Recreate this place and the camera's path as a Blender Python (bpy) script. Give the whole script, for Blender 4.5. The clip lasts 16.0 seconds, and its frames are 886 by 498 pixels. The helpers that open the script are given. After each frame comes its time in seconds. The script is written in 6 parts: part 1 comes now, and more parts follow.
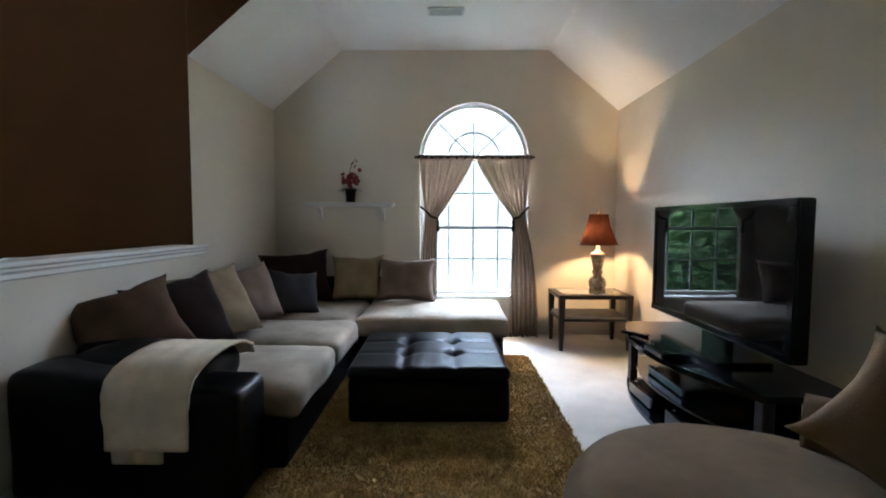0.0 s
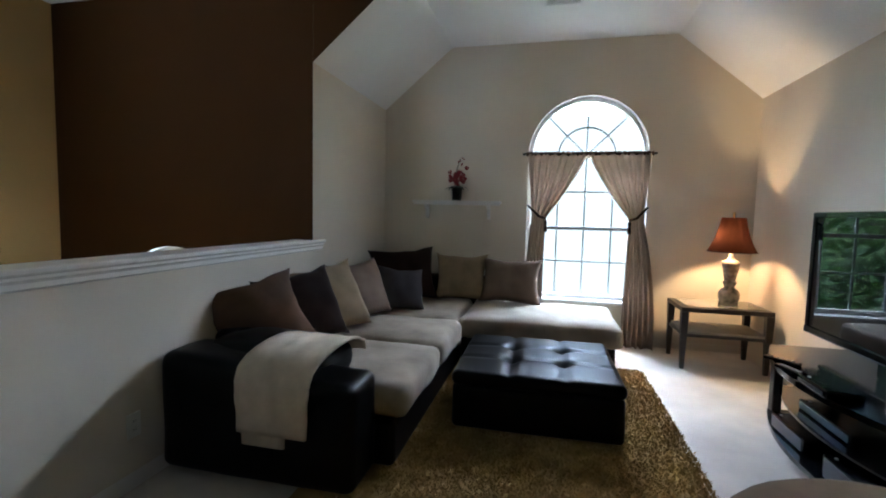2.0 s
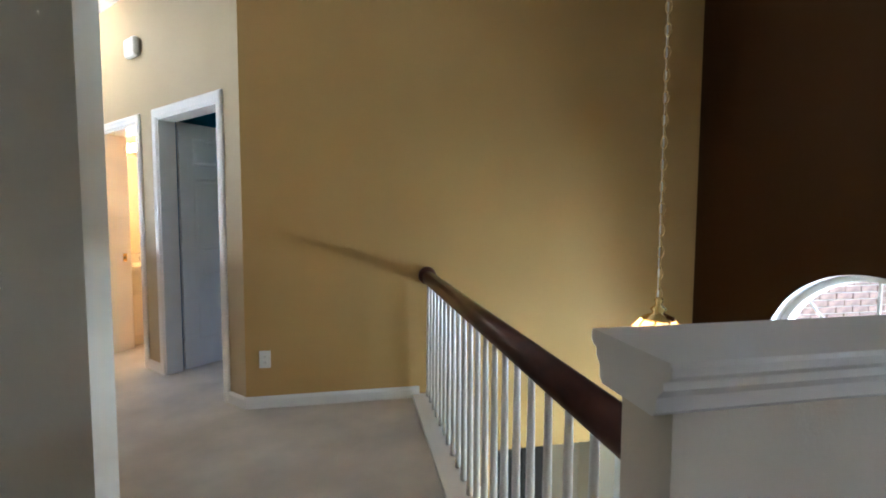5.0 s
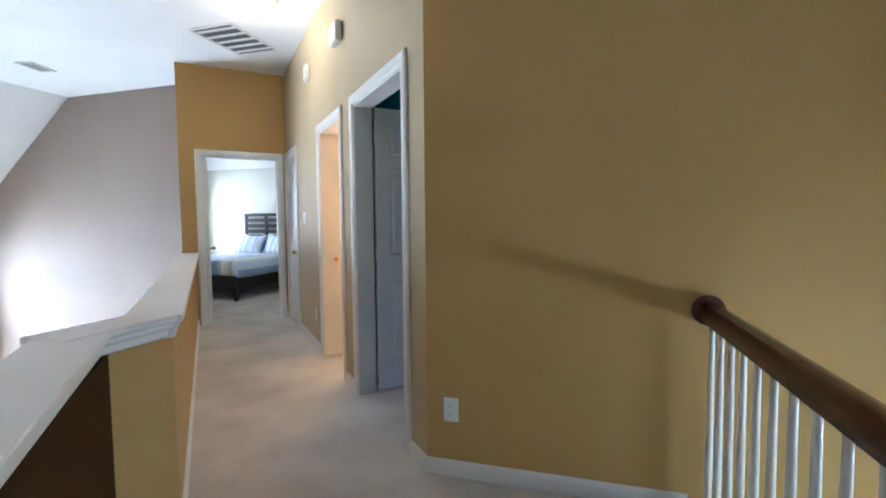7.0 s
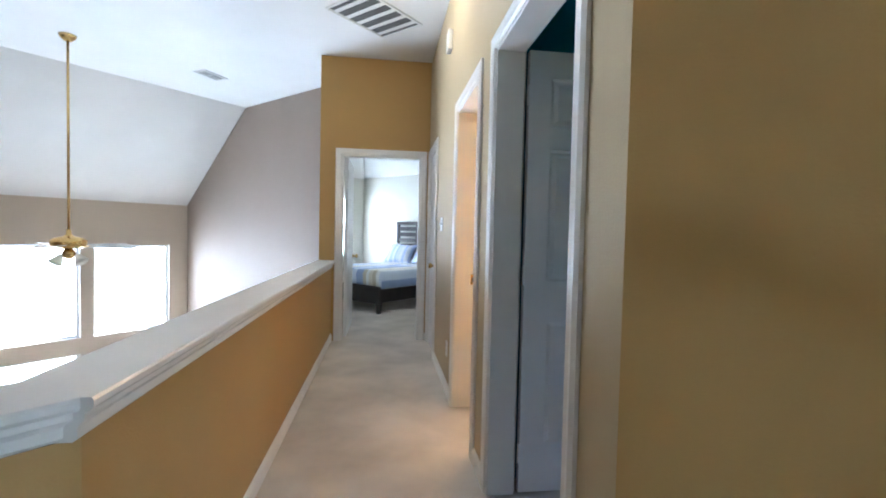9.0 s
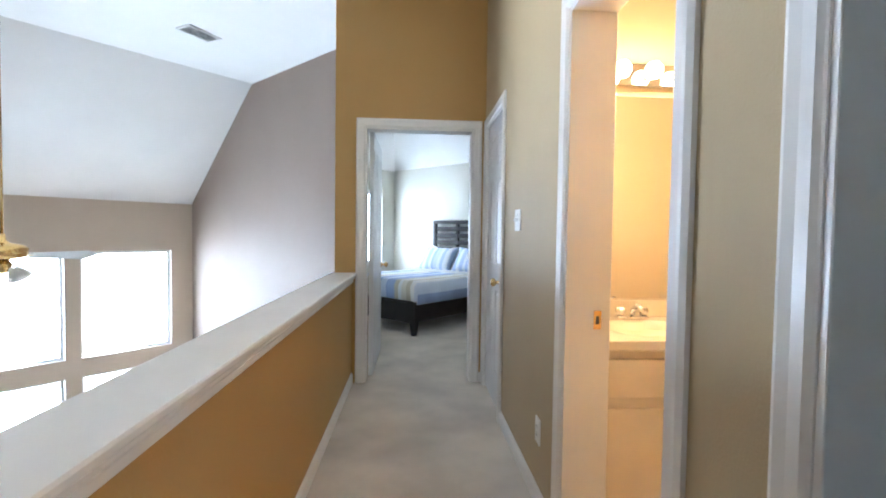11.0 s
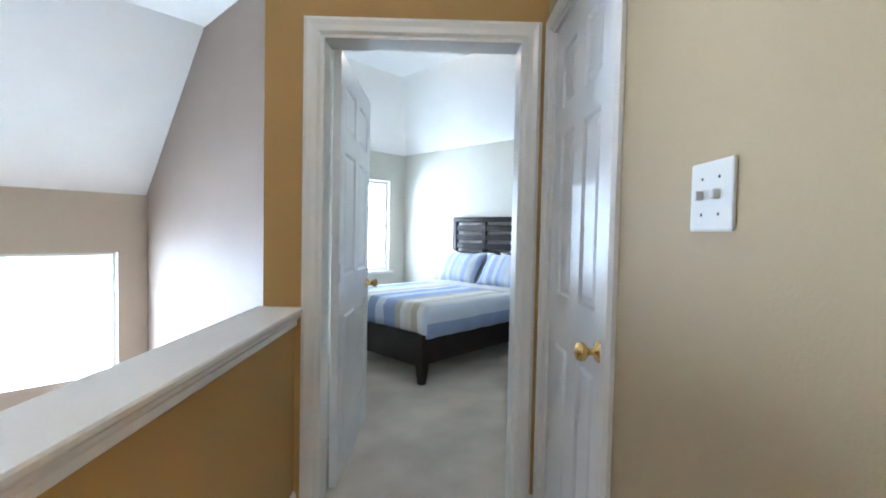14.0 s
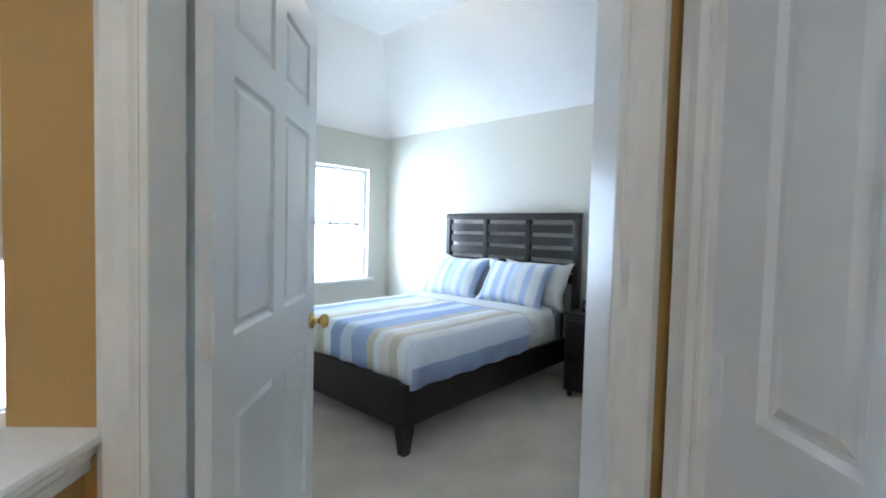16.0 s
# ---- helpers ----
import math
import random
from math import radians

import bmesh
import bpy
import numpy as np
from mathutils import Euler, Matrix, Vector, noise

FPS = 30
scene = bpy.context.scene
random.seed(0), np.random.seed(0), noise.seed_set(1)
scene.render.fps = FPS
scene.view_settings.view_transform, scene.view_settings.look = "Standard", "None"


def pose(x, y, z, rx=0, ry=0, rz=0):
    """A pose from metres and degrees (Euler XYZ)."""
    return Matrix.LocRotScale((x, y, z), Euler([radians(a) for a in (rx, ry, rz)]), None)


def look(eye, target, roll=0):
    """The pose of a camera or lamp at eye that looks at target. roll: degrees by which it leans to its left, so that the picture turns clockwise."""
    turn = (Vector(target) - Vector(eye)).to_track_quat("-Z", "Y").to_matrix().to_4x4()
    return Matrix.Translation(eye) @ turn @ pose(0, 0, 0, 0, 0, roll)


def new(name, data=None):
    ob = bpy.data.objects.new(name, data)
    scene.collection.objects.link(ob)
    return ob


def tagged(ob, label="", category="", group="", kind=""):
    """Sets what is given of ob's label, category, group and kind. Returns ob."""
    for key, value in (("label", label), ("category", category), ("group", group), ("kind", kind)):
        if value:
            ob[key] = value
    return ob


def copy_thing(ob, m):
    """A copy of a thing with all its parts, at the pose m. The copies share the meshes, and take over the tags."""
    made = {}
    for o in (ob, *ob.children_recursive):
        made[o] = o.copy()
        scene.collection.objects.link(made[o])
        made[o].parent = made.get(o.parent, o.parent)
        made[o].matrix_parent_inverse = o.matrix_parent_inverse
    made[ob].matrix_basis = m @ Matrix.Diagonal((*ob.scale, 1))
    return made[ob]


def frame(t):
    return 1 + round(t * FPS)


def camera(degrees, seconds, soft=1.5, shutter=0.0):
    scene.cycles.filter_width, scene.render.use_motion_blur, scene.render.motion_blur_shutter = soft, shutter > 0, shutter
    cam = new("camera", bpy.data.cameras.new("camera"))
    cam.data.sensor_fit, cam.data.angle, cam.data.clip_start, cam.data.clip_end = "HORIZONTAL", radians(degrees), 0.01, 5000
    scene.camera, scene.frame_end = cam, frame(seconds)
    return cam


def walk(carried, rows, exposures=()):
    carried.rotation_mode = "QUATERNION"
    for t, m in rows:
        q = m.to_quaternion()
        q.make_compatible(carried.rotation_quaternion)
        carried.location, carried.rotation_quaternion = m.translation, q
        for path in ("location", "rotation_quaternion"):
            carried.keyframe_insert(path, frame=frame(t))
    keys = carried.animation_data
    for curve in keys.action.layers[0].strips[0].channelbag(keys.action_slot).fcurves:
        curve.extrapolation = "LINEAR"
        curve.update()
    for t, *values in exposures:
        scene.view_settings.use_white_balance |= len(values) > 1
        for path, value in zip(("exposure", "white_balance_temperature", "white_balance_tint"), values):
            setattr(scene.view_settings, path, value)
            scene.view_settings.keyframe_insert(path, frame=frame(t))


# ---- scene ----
cam = camera(89.0, 16.0, soft=1.9)
PATH = [
    (0, (-4.461, -0.032, 1.25), (-4.442, -2.028, 1.128), 0.2),
    (0.5, (-4.519, -0.078, 1.264), (-4.431, -2.071, 1.124), 0.2),
    (1, (-4.495, -0.053, 1.284), (-4.346, -2.042, 1.13), 0.5),
    (1.5, (-4.484, -0.067, 1.279), (-4.209, -2.042, 1.133), 0.8),
    (2, (-4.379, -0.117, 1.291), (-3.932, -2.061, 1.141), 1.3),
    (2.5, (-4.23, -0.246, 1.327), (-3.534, -2.114, 1.162), 2.0),
    (3, (-4.077, -0.336, 1.318), (-3.055, -2.048, 1.155), 2.4),
    (3.5, (-3.985, -0.501, 1.316), (-2.537, -1.872, 1.157), 0.3),
    (4, (-3.703, -0.592, 1.299), (-1.998, -1.627, 1.15), 0.6),
    (4.5, (-3.365, -0.635, 1.274), (-1.512, -1.374, 1.135), 0.3),
    (5, (-3.104, -0.743, 1.253), (-1.145, -1.125, 1.125), 0.2),
    (5.2, (-2.995, -0.808, 1.253), (-1.013, -1.034, 1.114), -0.1),
    (7.3, (-1.876, -0.664, 1.226), (0.012, -0.015, 1.116), -0.2),
    (7.5, (-1.764, -0.612, 1.222), (0.104, 0.095, 1.12), 0.0),
    (8, (-1.523, -0.46, 1.227), (0.289, 0.382, 1.136), 0.5),
    (8.5, (-1.272, -0.36, 1.209), (0.447, 0.659, 1.134), 0.6),
    (9, (-0.968, -0.28, 1.2), (0.638, 0.909, 1.133), 1.3),
    (9.5, (-0.794, -0.022, 1.199), (0.782, 1.208, 1.14), 2.1),
    (11.8, (0.377, 0.985, 1.221), (1.864, 2.321, 1.15), 0.5),
    (12, (0.441, 1.021, 1.225), (1.914, 2.372, 1.159), 0.9),
    (12.5, (0.628, 1.236, 1.201), (2.104, 2.585, 1.145), 1.2),
    (13, (0.837, 1.485, 1.216), (2.326, 2.818, 1.14), 1.0),
    (13.5, (1.112, 1.648, 1.227), (2.558, 3.027, 1.147), 0.8),
    (14, (1.29, 1.85, 1.213), (2.748, 3.217, 1.143), 1.2),
    (14.5, (1.414, 2.083, 1.228), (2.93, 3.384, 1.149), 1.6),
    (15, (1.701, 2.253, 1.226), (3.177, 3.601, 1.153), 1.2),
    (15.5, (1.926, 2.39, 1.244), (3.37, 3.772, 1.166), 1.1),
    (16, (2.092, 2.625, 1.251), (3.581, 3.956, 1.166), 1.4),
]
EXPOSURES = [(0, 3.4, 5450, 9), (2.0, 3.25, 5400, 9), (2.8, 3.1, 5500, 10), (3.5, 2.98, 6400, 10), (4.3, 2.98, 6300, 11), (5.0, 3.4, 5650, 11), (7.3, 3.22, 5350, 10), (9.5, 3.25, 5350, 10), (12.5, 3.25, 5350, 10), (16, 3.35, 5350, 9)]
walk(cam, [(t, look(eye, target, roll)) for t, eye, target, roll in PATH], EXPOSURES)

# ---- light ----
world = bpy.data.worlds.new("world")
scene.world = world
world.use_nodes = True
wn = world.node_tree
sky = wn.nodes.new("ShaderNodeTexSky")
sky.sky_type, sky.sun_disc = "NISHITA", False
sky.sun_elevation, sky.sun_rotation = radians(55), radians(250)
wn.links.new(sky.outputs[0], wn.nodes["Background"].inputs[0])
wn.nodes["Background"].inputs[1].default_value = 0.15


def lamp(name, kind, m, energy, color, size=None, size_y=None, radius=None, angle=None):
    d = bpy.data.lights.new(name, kind)
    d.energy, d.color = energy, color
    if kind == "AREA":
        d.shape, d.size, d.size_y = "RECTANGLE", size, size_y or size
    if radius is not None:
        d.shadow_soft_size = radius
    if angle is not None:
        d.angle = radians(angle)
    ob = new(name, d)
    ob.matrix_world = m
    return ob


DAY = (0.74, 0.88, 1.0)
lamp("sun", "SUN", look((0, 0, 20), (-4, -1.5, 13)), 5.0, (1.0, 0.95, 0.88), angle=0.6)
lamp("loft_window_daylight", "AREA", look((-4.75, -6.9, 3.65), (-4.55, -0.8, 1.3)), 112, (0.84, 0.92, 1.0), 3.0, 1.6)
lamp("living_window_daylight", "AREA", look((1.2, 9.3, -0.4), (0.6, 0, 0.3)), 48, DAY, 3.0, 4.0)
lamp("bedroom_window_daylight", "AREA", look((5.0, 7.1, 1.3), (4.6, 0, 1.0)), 3.7, DAY, 0.9, 1.2)
lamp("foyer_window_daylight", "AREA", look((-1.18, -4.2, 0.0), (-0.1, -0.8, 0.9)), 5.5, DAY, 0.7, 0.4)

# ---- materials ----


def material(name, color, rough=0.6, metal=0.0, vary=0.08, scale=6.0, bump=0.0, bump_scale=60.0, color2=None, sheen=0.0, coat=0.0, spec=0.5):
    """A surface with large stains and a fine grain of relief, in object space."""
    m = bpy.data.materials.new(name)
    m.use_nodes = True
    t = m.node_tree
    b = t.nodes["Principled BSDF"]
    b.inputs["Roughness"].default_value, b.inputs["Metallic"].default_value = rough, metal
    b.inputs["Sheen Weight"].default_value = sheen
    b.inputs["Coat Weight"].default_value = coat
    b.inputs["Specular IOR Level"].default_value = spec
    co = t.nodes.new("ShaderNodeTexCoord")
    n1 = t.nodes.new("ShaderNodeTexNoise")
    n1.inputs["Scale"].default_value, n1.inputs["Detail"].default_value = scale, 5
    t.links.new(co.outputs["Object"], n1.inputs["Vector"])
    mix = t.nodes.new("ShaderNodeMix")
    mix.data_type = "RGBA"
    c2 = color2 or tuple(max(0, c * (1 - 2 * vary)) for c in color)
    c1 = tuple(min(1, c * (1 + vary)) for c in color)
    mix.inputs["A"].default_value, mix.inputs["B"].default_value = (*c1, 1), (*c2, 1)
    ramp = t.nodes.new("ShaderNodeMapRange")
    ramp.inputs["From Min"].default_value, ramp.inputs["From Max"].default_value = 0.3, 0.7
    t.links.new(n1.outputs["Fac"], ramp.inputs["Value"])
    t.links.new(ramp.outputs[0], mix.inputs["Factor"])
    t.links.new(mix.outputs["Result"], b.inputs["Base Color"])
    if bump:
        n2 = t.nodes.new("ShaderNodeTexNoise")
        n2.inputs["Scale"].default_value, n2.inputs["Detail"].default_value = bump_scale, 4
        t.links.new(co.outputs["Object"], n2.inputs["Vector"])
        bp = t.nodes.new("ShaderNodeBump")
        bp.inputs["Strength"].default_value, bp.inputs["Distance"].default_value = bump, 0.004
        t.links.new(n2.outputs["Fac"], bp.inputs["Height"])
        t.links.new(bp.outputs[0], b.inputs["Normal"])
    return m


def glow(name, color, strength, base=(0.8, 0.8, 0.8)):
    m = bpy.data.materials.new(name)
    m.use_nodes = True
    b = m.node_tree.nodes["Principled BSDF"]
    b.inputs["Base Color"].default_value = (*base, 1)
    b.inputs["Emission Color"].default_value = (*color, 1)
    b.inputs["Emission Strength"].default_value = strength
    return m


WALL = dict(spec=0.18, rough=0.6, vary=0.025, scale=1.3, bump=0.25, bump_scale=140)
greige = material("greige_paint", (0.67, 0.605, 0.50), **WALL)
# khaki: a greyer, paler tan for the hall wall with the doorways
khaki = material("khaki_tan", (0.475, 0.375, 0.225), **WALL)
tan = material("tan_paint", (0.475, 0.298, 0.108), **WALL)
brown = material("brown_paint", (0.046, 0.0185, 0.0045), **{**WALL, "spec": 0.06})
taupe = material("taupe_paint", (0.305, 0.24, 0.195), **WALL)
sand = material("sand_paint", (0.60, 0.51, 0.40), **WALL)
bedpaint = material("pale_paint", (0.66, 0.65, 0.58), **WALL)
cream = material("cream_paint", (0.70, 0.60, 0.43), **WALL)
bluepaint = material("blue_paint", (0.0, 0.14, 0.24), **WALL)
ceilpaint = material("ceiling_paint", (0.78, 0.77, 0.75), rough=0.8, vary=0.02, scale=1.5, bump=0.5, bump_scale=70)
trimwhite = material("white_gloss_trim", (0.78, 0.76, 0.72), rough=0.3, vary=0.03, scale=3, bump=0.05, bump_scale=30)
doorwhite = material("white_gloss_door", (0.76, 0.76, 0.76), rough=0.28, vary=0.03, scale=3, bump=0.08, bump_scale=80)
carpet = material("beige_carpet", (0.63, 0.565, 0.485), rough=0.95, vary=0.12, scale=2.2, bump=1.0, bump_scale=260, sheen=0.05)
blackleather = material("black_faux_leather", (0.0035, 0.0032, 0.0035), rough=0.34, vary=0.2, scale=8, bump=0.2, bump_scale=120, spec=0.12)
suede = material("beige_microsuede", (0.36, 0.295, 0.22), rough=0.9, vary=0.2, scale=4, bump=0.2, bump_scale=90, sheen=0.06)
darkwood = material("espresso_wood", (0.013, 0.008, 0.0065), rough=0.34, vary=0.3, scale=9, bump=0.1, bump_scale=50)
blackgloss = material("black_gloss", (0.004, 0.004, 0.0045), rough=0.12, vary=0.1, spec=0.35)
brass = material("polished_brass", (0.75, 0.52, 0.2), rough=0.2, metal=1.0, vary=0.08)
shag = material("tan_shag", (0.40, 0.265, 0.105), rough=1.0, vary=0.12, scale=9, bump=0.4, bump_scale=90, sheen=0.03, spec=0.12)
brownpillow = material("brown_suede", (0.105, 0.062, 0.040), rough=0.9, vary=0.15, scale=6, bump=0.3, bump_scale=120, sheen=0.03, spec=0.12)
darkpillow = material("dark_chocolate_cloth", (0.020, 0.0095, 0.007), rough=0.9, vary=0.2, scale=6, bump=0.3, bump_scale=160, sheen=0.03, spec=0.12)
mauvepillow = material("mauve_brown_suede", (0.19, 0.135, 0.10), rough=0.9, vary=0.12, scale=6, bump=0.3, bump_scale=120, sheen=0.03, spec=0.12)
charcoalpillow = material("charcoal_cloth", (0.05, 0.045, 0.047), rough=0.9, vary=0.15, scale=6, bump=0.3, bump_scale=160, sheen=0.03, spec=0.12)
olivepillow = material("olive_beige_suede", (0.27, 0.20, 0.12), rough=0.9, vary=0.14, scale=6, bump=0.3, bump_scale=120, sheen=0.03, spec=0.12)
throwcloth = material("cream_knit", (0.66, 0.56, 0.43), rough=0.95, vary=0.08, scale=10, bump=0.8, bump_scale=220, sheen=0.03, spec=0.12)
chairsuede = material("tan_plush", (0.15, 0.10, 0.055), rough=0.95, vary=0.12, scale=6, bump=0.25, bump_scale=160, sheen=0.03, spec=0.12)
cherry = material("cherry_wood", (0.085, 0.02, 0.011), rough=0.28, vary=0.25, scale=10, bump=0.06, bump_scale=40)
steel = material("dark_steel", (0.15, 0.15, 0.16), rough=0.35, metal=1.0, vary=0.1)
chrome = material("chrome", (0.75, 0.75, 0.77), rough=0.12, metal=1.0, vary=0.05)
plastic = material("ivory_plastic", (0.74, 0.73, 0.68), rough=0.4, vary=0.02)
shelfwhite = material("white_painted_wood", (0.72, 0.70, 0.68), rough=0.4, vary=0.03, scale=8)
stonebase = material("carved_stone", (0.33, 0.28, 0.21), rough=0.7, vary=0.35, scale=22, bump=0.8, bump_scale=40)
petal = material("dark_red_petal", (0.22, 0.012, 0.014), rough=0.6, vary=0.2, scale=30)
leafdark = material("dark_plant_leaf", (0.02, 0.035, 0.014), rough=0.5, vary=0.3, scale=30)
foliage = material("tree_foliage", (0.12, 0.21, 0.06), rough=0.6, vary=0.35, scale=1.2)
bark = material("tree_bark", (0.16, 0.12, 0.09), rough=0.95, vary=0.3, scale=8, bump=1.0, bump_scale=20)
grass = material("lawn", (0.07, 0.12, 0.03), rough=0.95, vary=0.35, scale=0.6, bump=0.6, bump_scale=20)
brickm = material("pale_red_brick", (0.22, 0.145, 0.12), rough=0.85, vary=0.2, scale=9, bump=0.6, bump_scale=50)
mortar = material("mortar", (0.42, 0.40, 0.37), rough=0.95, vary=0.1, scale=12, bump=0.5, bump_scale=80)
bedwhite = material("white_cotton", (0.72, 0.72, 0.73), rough=0.85, vary=0.04, scale=8, bump=0.15, bump_scale=120, sheen=0.03, spec=0.12)
marble = material("cultured_marble", (0.80, 0.74, 0.62), rough=0.18, vary=0.05, scale=3)
cabinetpaint = material("cream_cabinet_paint", (0.74, 0.66, 0.52), rough=0.35, vary=0.04, scale=5)
towelcloth = material("brown_towel", (0.09, 0.05, 0.03), rough=0.95, vary=0.15, scale=15, bump=0.7, bump_scale=150)
gilt = material("gilt_frame", (0.34, 0.22, 0.10), rough=0.4, vary=0.3, scale=20, bump=0.4, bump_scale=60)
matboard = material("mat_board", (0.72, 0.66, 0.52), rough=0.9, vary=0.03)
painting = material("landscape_print", (0.22, 0.2, 0.15), rough=0.6, vary=0.2, scale=9, color2=(0.42, 0.4, 0.32))
mirror = material("mirror", (0.92, 0.92, 0.92), rough=0.015, metal=1.0, vary=0.0)
tabletop = material("table_glass_top", (0.26, 0.24, 0.2), rough=0.08, vary=0.05)
shelfmat = material("woven_shelf", (0.45, 0.40, 0.33), rough=0.7, vary=0.1, scale=20)
fanwhite = material("fan_blade_white", (0.6, 0.62, 0.63), rough=0.4, vary=0.04)
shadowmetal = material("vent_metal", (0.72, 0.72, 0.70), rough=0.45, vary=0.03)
# near black standing in for the shade inside ducts, slots and holes
shadedark = material("shade_dark", (0.10, 0.10, 0.10), rough=0.8, vary=0.1)


def glass_material(name, tint=(1, 1, 1), rough=0.0):
    m = bpy.data.materials.new(name)
    m.use_nodes = True
    b = m.node_tree.nodes["Principled BSDF"]
    b.inputs["Base Color"].default_value = (*tint, 1)
    b.inputs["Roughness"].default_value = rough
    b.inputs["Transmission Weight"].default_value = 1.0
    b.inputs["IOR"].default_value = 1.1
    return m


def lit_cloth(name, color, through_share):
    """Thin cloth or frosted glass that lets light through."""
    m = bpy.data.materials.new(name)
    m.use_nodes = True
    t = m.node_tree
    out = t.nodes["Material Output"]
    d, tr, mx = t.nodes.new("ShaderNodeBsdfDiffuse"), t.nodes.new("ShaderNodeBsdfTranslucent"), t.nodes.new("ShaderNodeMixShader")
    co, nz, cm = t.nodes.new("ShaderNodeTexCoord"), t.nodes.new("ShaderNodeTexNoise"), t.nodes.new("ShaderNodeMix")
    cm.data_type = "RGBA"
    nz.inputs["Scale"].default_value = 30
    t.links.new(co.outputs["Object"], nz.inputs["Vector"])
    t.links.new(nz.outputs["Fac"], cm.inputs["Factor"])
    cm.inputs["A"].default_value = (*color, 1)
    cm.inputs["B"].default_value = (*[c * 0.75 for c in color], 1)
    for n in (d, tr):
        t.links.new(cm.outputs["Result"], n.inputs["Color"])
    mx.inputs[0].default_value = through_share
    t.links.new(d.outputs[0], mx.inputs[1])
    t.links.new(tr.outputs[0], mx.inputs[2])
    t.links.new(mx.outputs[0], out.inputs["Surface"])
    return m


windowglass = glass_material("window_glass")
shadecloth = lit_cloth("brown_lampshade_silk", (0.075, 0.024, 0.012), 0.045)
curtaincloth = lit_cloth("taupe_satin", (0.46, 0.375, 0.30), 0.45)
frosted = lit_cloth("frosted_glass", (0.85, 0.8, 0.72), 0.6)
blindcloth = lit_cloth("white_blind", (0.85, 0.86, 0.88), 0.5)
bulb = glow("bulb", (1.0, 0.72, 0.36), 5)
lampdome = glow("lit_dome_glass", (1.0, 0.80, 0.52), 0.9)
halldome = glow("lit_hall_glass", (1.0, 0.93, 0.82), 1.2)


def quilt_material():
    """Stripes of blue, pale blue, white and khaki across the bed's length."""
    m = bpy.data.materials.new("striped_quilt")
    m.use_nodes = True
    t = m.node_tree
    b = t.nodes["Principled BSDF"]
    b.inputs["Roughness"].default_value = 0.85
    b.inputs["Sheen Weight"].default_value = 0.1
    at = t.nodes.new("ShaderNodeUVMap")
    sp = t.nodes.new("ShaderNodeSeparateXYZ")
    t.links.new(at.outputs[0], sp.inputs[0])
    r = t.nodes.new("ShaderNodeValToRGB")
    r.color_ramp.interpolation = "CONSTANT"
    white, pale, blue, khaki, sand = (0.82, 0.84, 0.87), (0.66, 0.73, 0.86), (0.33, 0.42, 0.66), (0.58, 0.54, 0.46), (0.74, 0.71, 0.65)
    bands = [(0, blue), (0.06, pale), (0.13, white), (0.17, khaki), (0.21, sand), (0.25, white), (0.28, khaki), (0.32, blue), (0.40, pale), (0.46, blue), (0.52, white), (0.56, khaki), (0.60, sand), (0.64, white), (0.68, pale), (0.74, blue), (0.80, white), (0.85, khaki), (0.90, sand), (0.94, white)]
    el = r.color_ramp.elements
    el[0].position, el[0].color = 0, (*blue, 1)
    el[1].position, el[1].color = bands[1][0], (*bands[1][1], 1)
    for p, c in bands[2:]:
        e = el.new(p)
        e.color = (*c, 1)
    t.links.new(sp.outputs["X"], r.inputs["Fac"])
    t.links.new(r.outputs["Color"], b.inputs["Base Color"])
    co = t.nodes.new("ShaderNodeTexCoord")
    nz = t.nodes.new("ShaderNodeTexNoise")
    nz.inputs["Scale"].default_value = 9
    nz.inputs["Detail"].default_value = 4
    t.links.new(co.outputs["Object"], nz.inputs["Vector"])
    bp = t.nodes.new("ShaderNodeBump")
    bp.inputs["Strength"].default_value, bp.inputs["Distance"].default_value = 0.35, 0.02
    t.links.new(nz.outputs["Fac"], bp.inputs["Height"])
    t.links.new(bp.outputs[0], b.inputs["Normal"])
    return m


quilt = quilt_material()

# ---- building blocks ----


def mesh_of(name, bm, mats, smooth=False):
    me = bpy.data.meshes.new(name)
    bmesh.ops.recalc_face_normals(bm, faces=bm.faces)
    bm.to_mesh(me)
    bm.free()
    for m in mats if isinstance(mats, (list, tuple)) else [mats]:
        me.materials.append(m)
    if smooth:
        me.polygons.foreach_set("use_smooth", [True] * len(me.polygons))
    return me


def part(name, bm, mat, parent=None, label="", smooth=False, m=None):
    ob = new(name, mesh_of(name, bm, mat, smooth))
    if parent is not None:
        ob.parent = parent
    if m is not None:
        ob.matrix_basis = m
    return tagged(ob, label)


def thing(name, label, category, m=None, group="", kind=""):
    ob = new(name)
    ob.empty_display_size = 0.1
    if m is not None:
        ob.matrix_basis = m
    return tagged(ob, label, category, group, kind)


def box(x0, x1, y0, y1, z0, z1, bevel=0.0, seg=2, bm=None):
    """A box, with rounded edges where bevel is given."""
    out = bm or bmesh.new()
    r = bmesh.ops.create_cube(out, size=1.0)
    for v in r["verts"]:
        v.co = Vector(((x0 + x1) / 2 + v.co.x * (x1 - x0), (y0 + y1) / 2 + v.co.y * (y1 - y0), (z0 + z1) / 2 + v.co.z * (z1 - z0)))
    if bevel:
        es = list({e for v in r["verts"] for e in v.link_edges})
        bmesh.ops.bevel(out, geom=es, offset=bevel, segments=seg, profile=0.5, affect="EDGES")
    return out


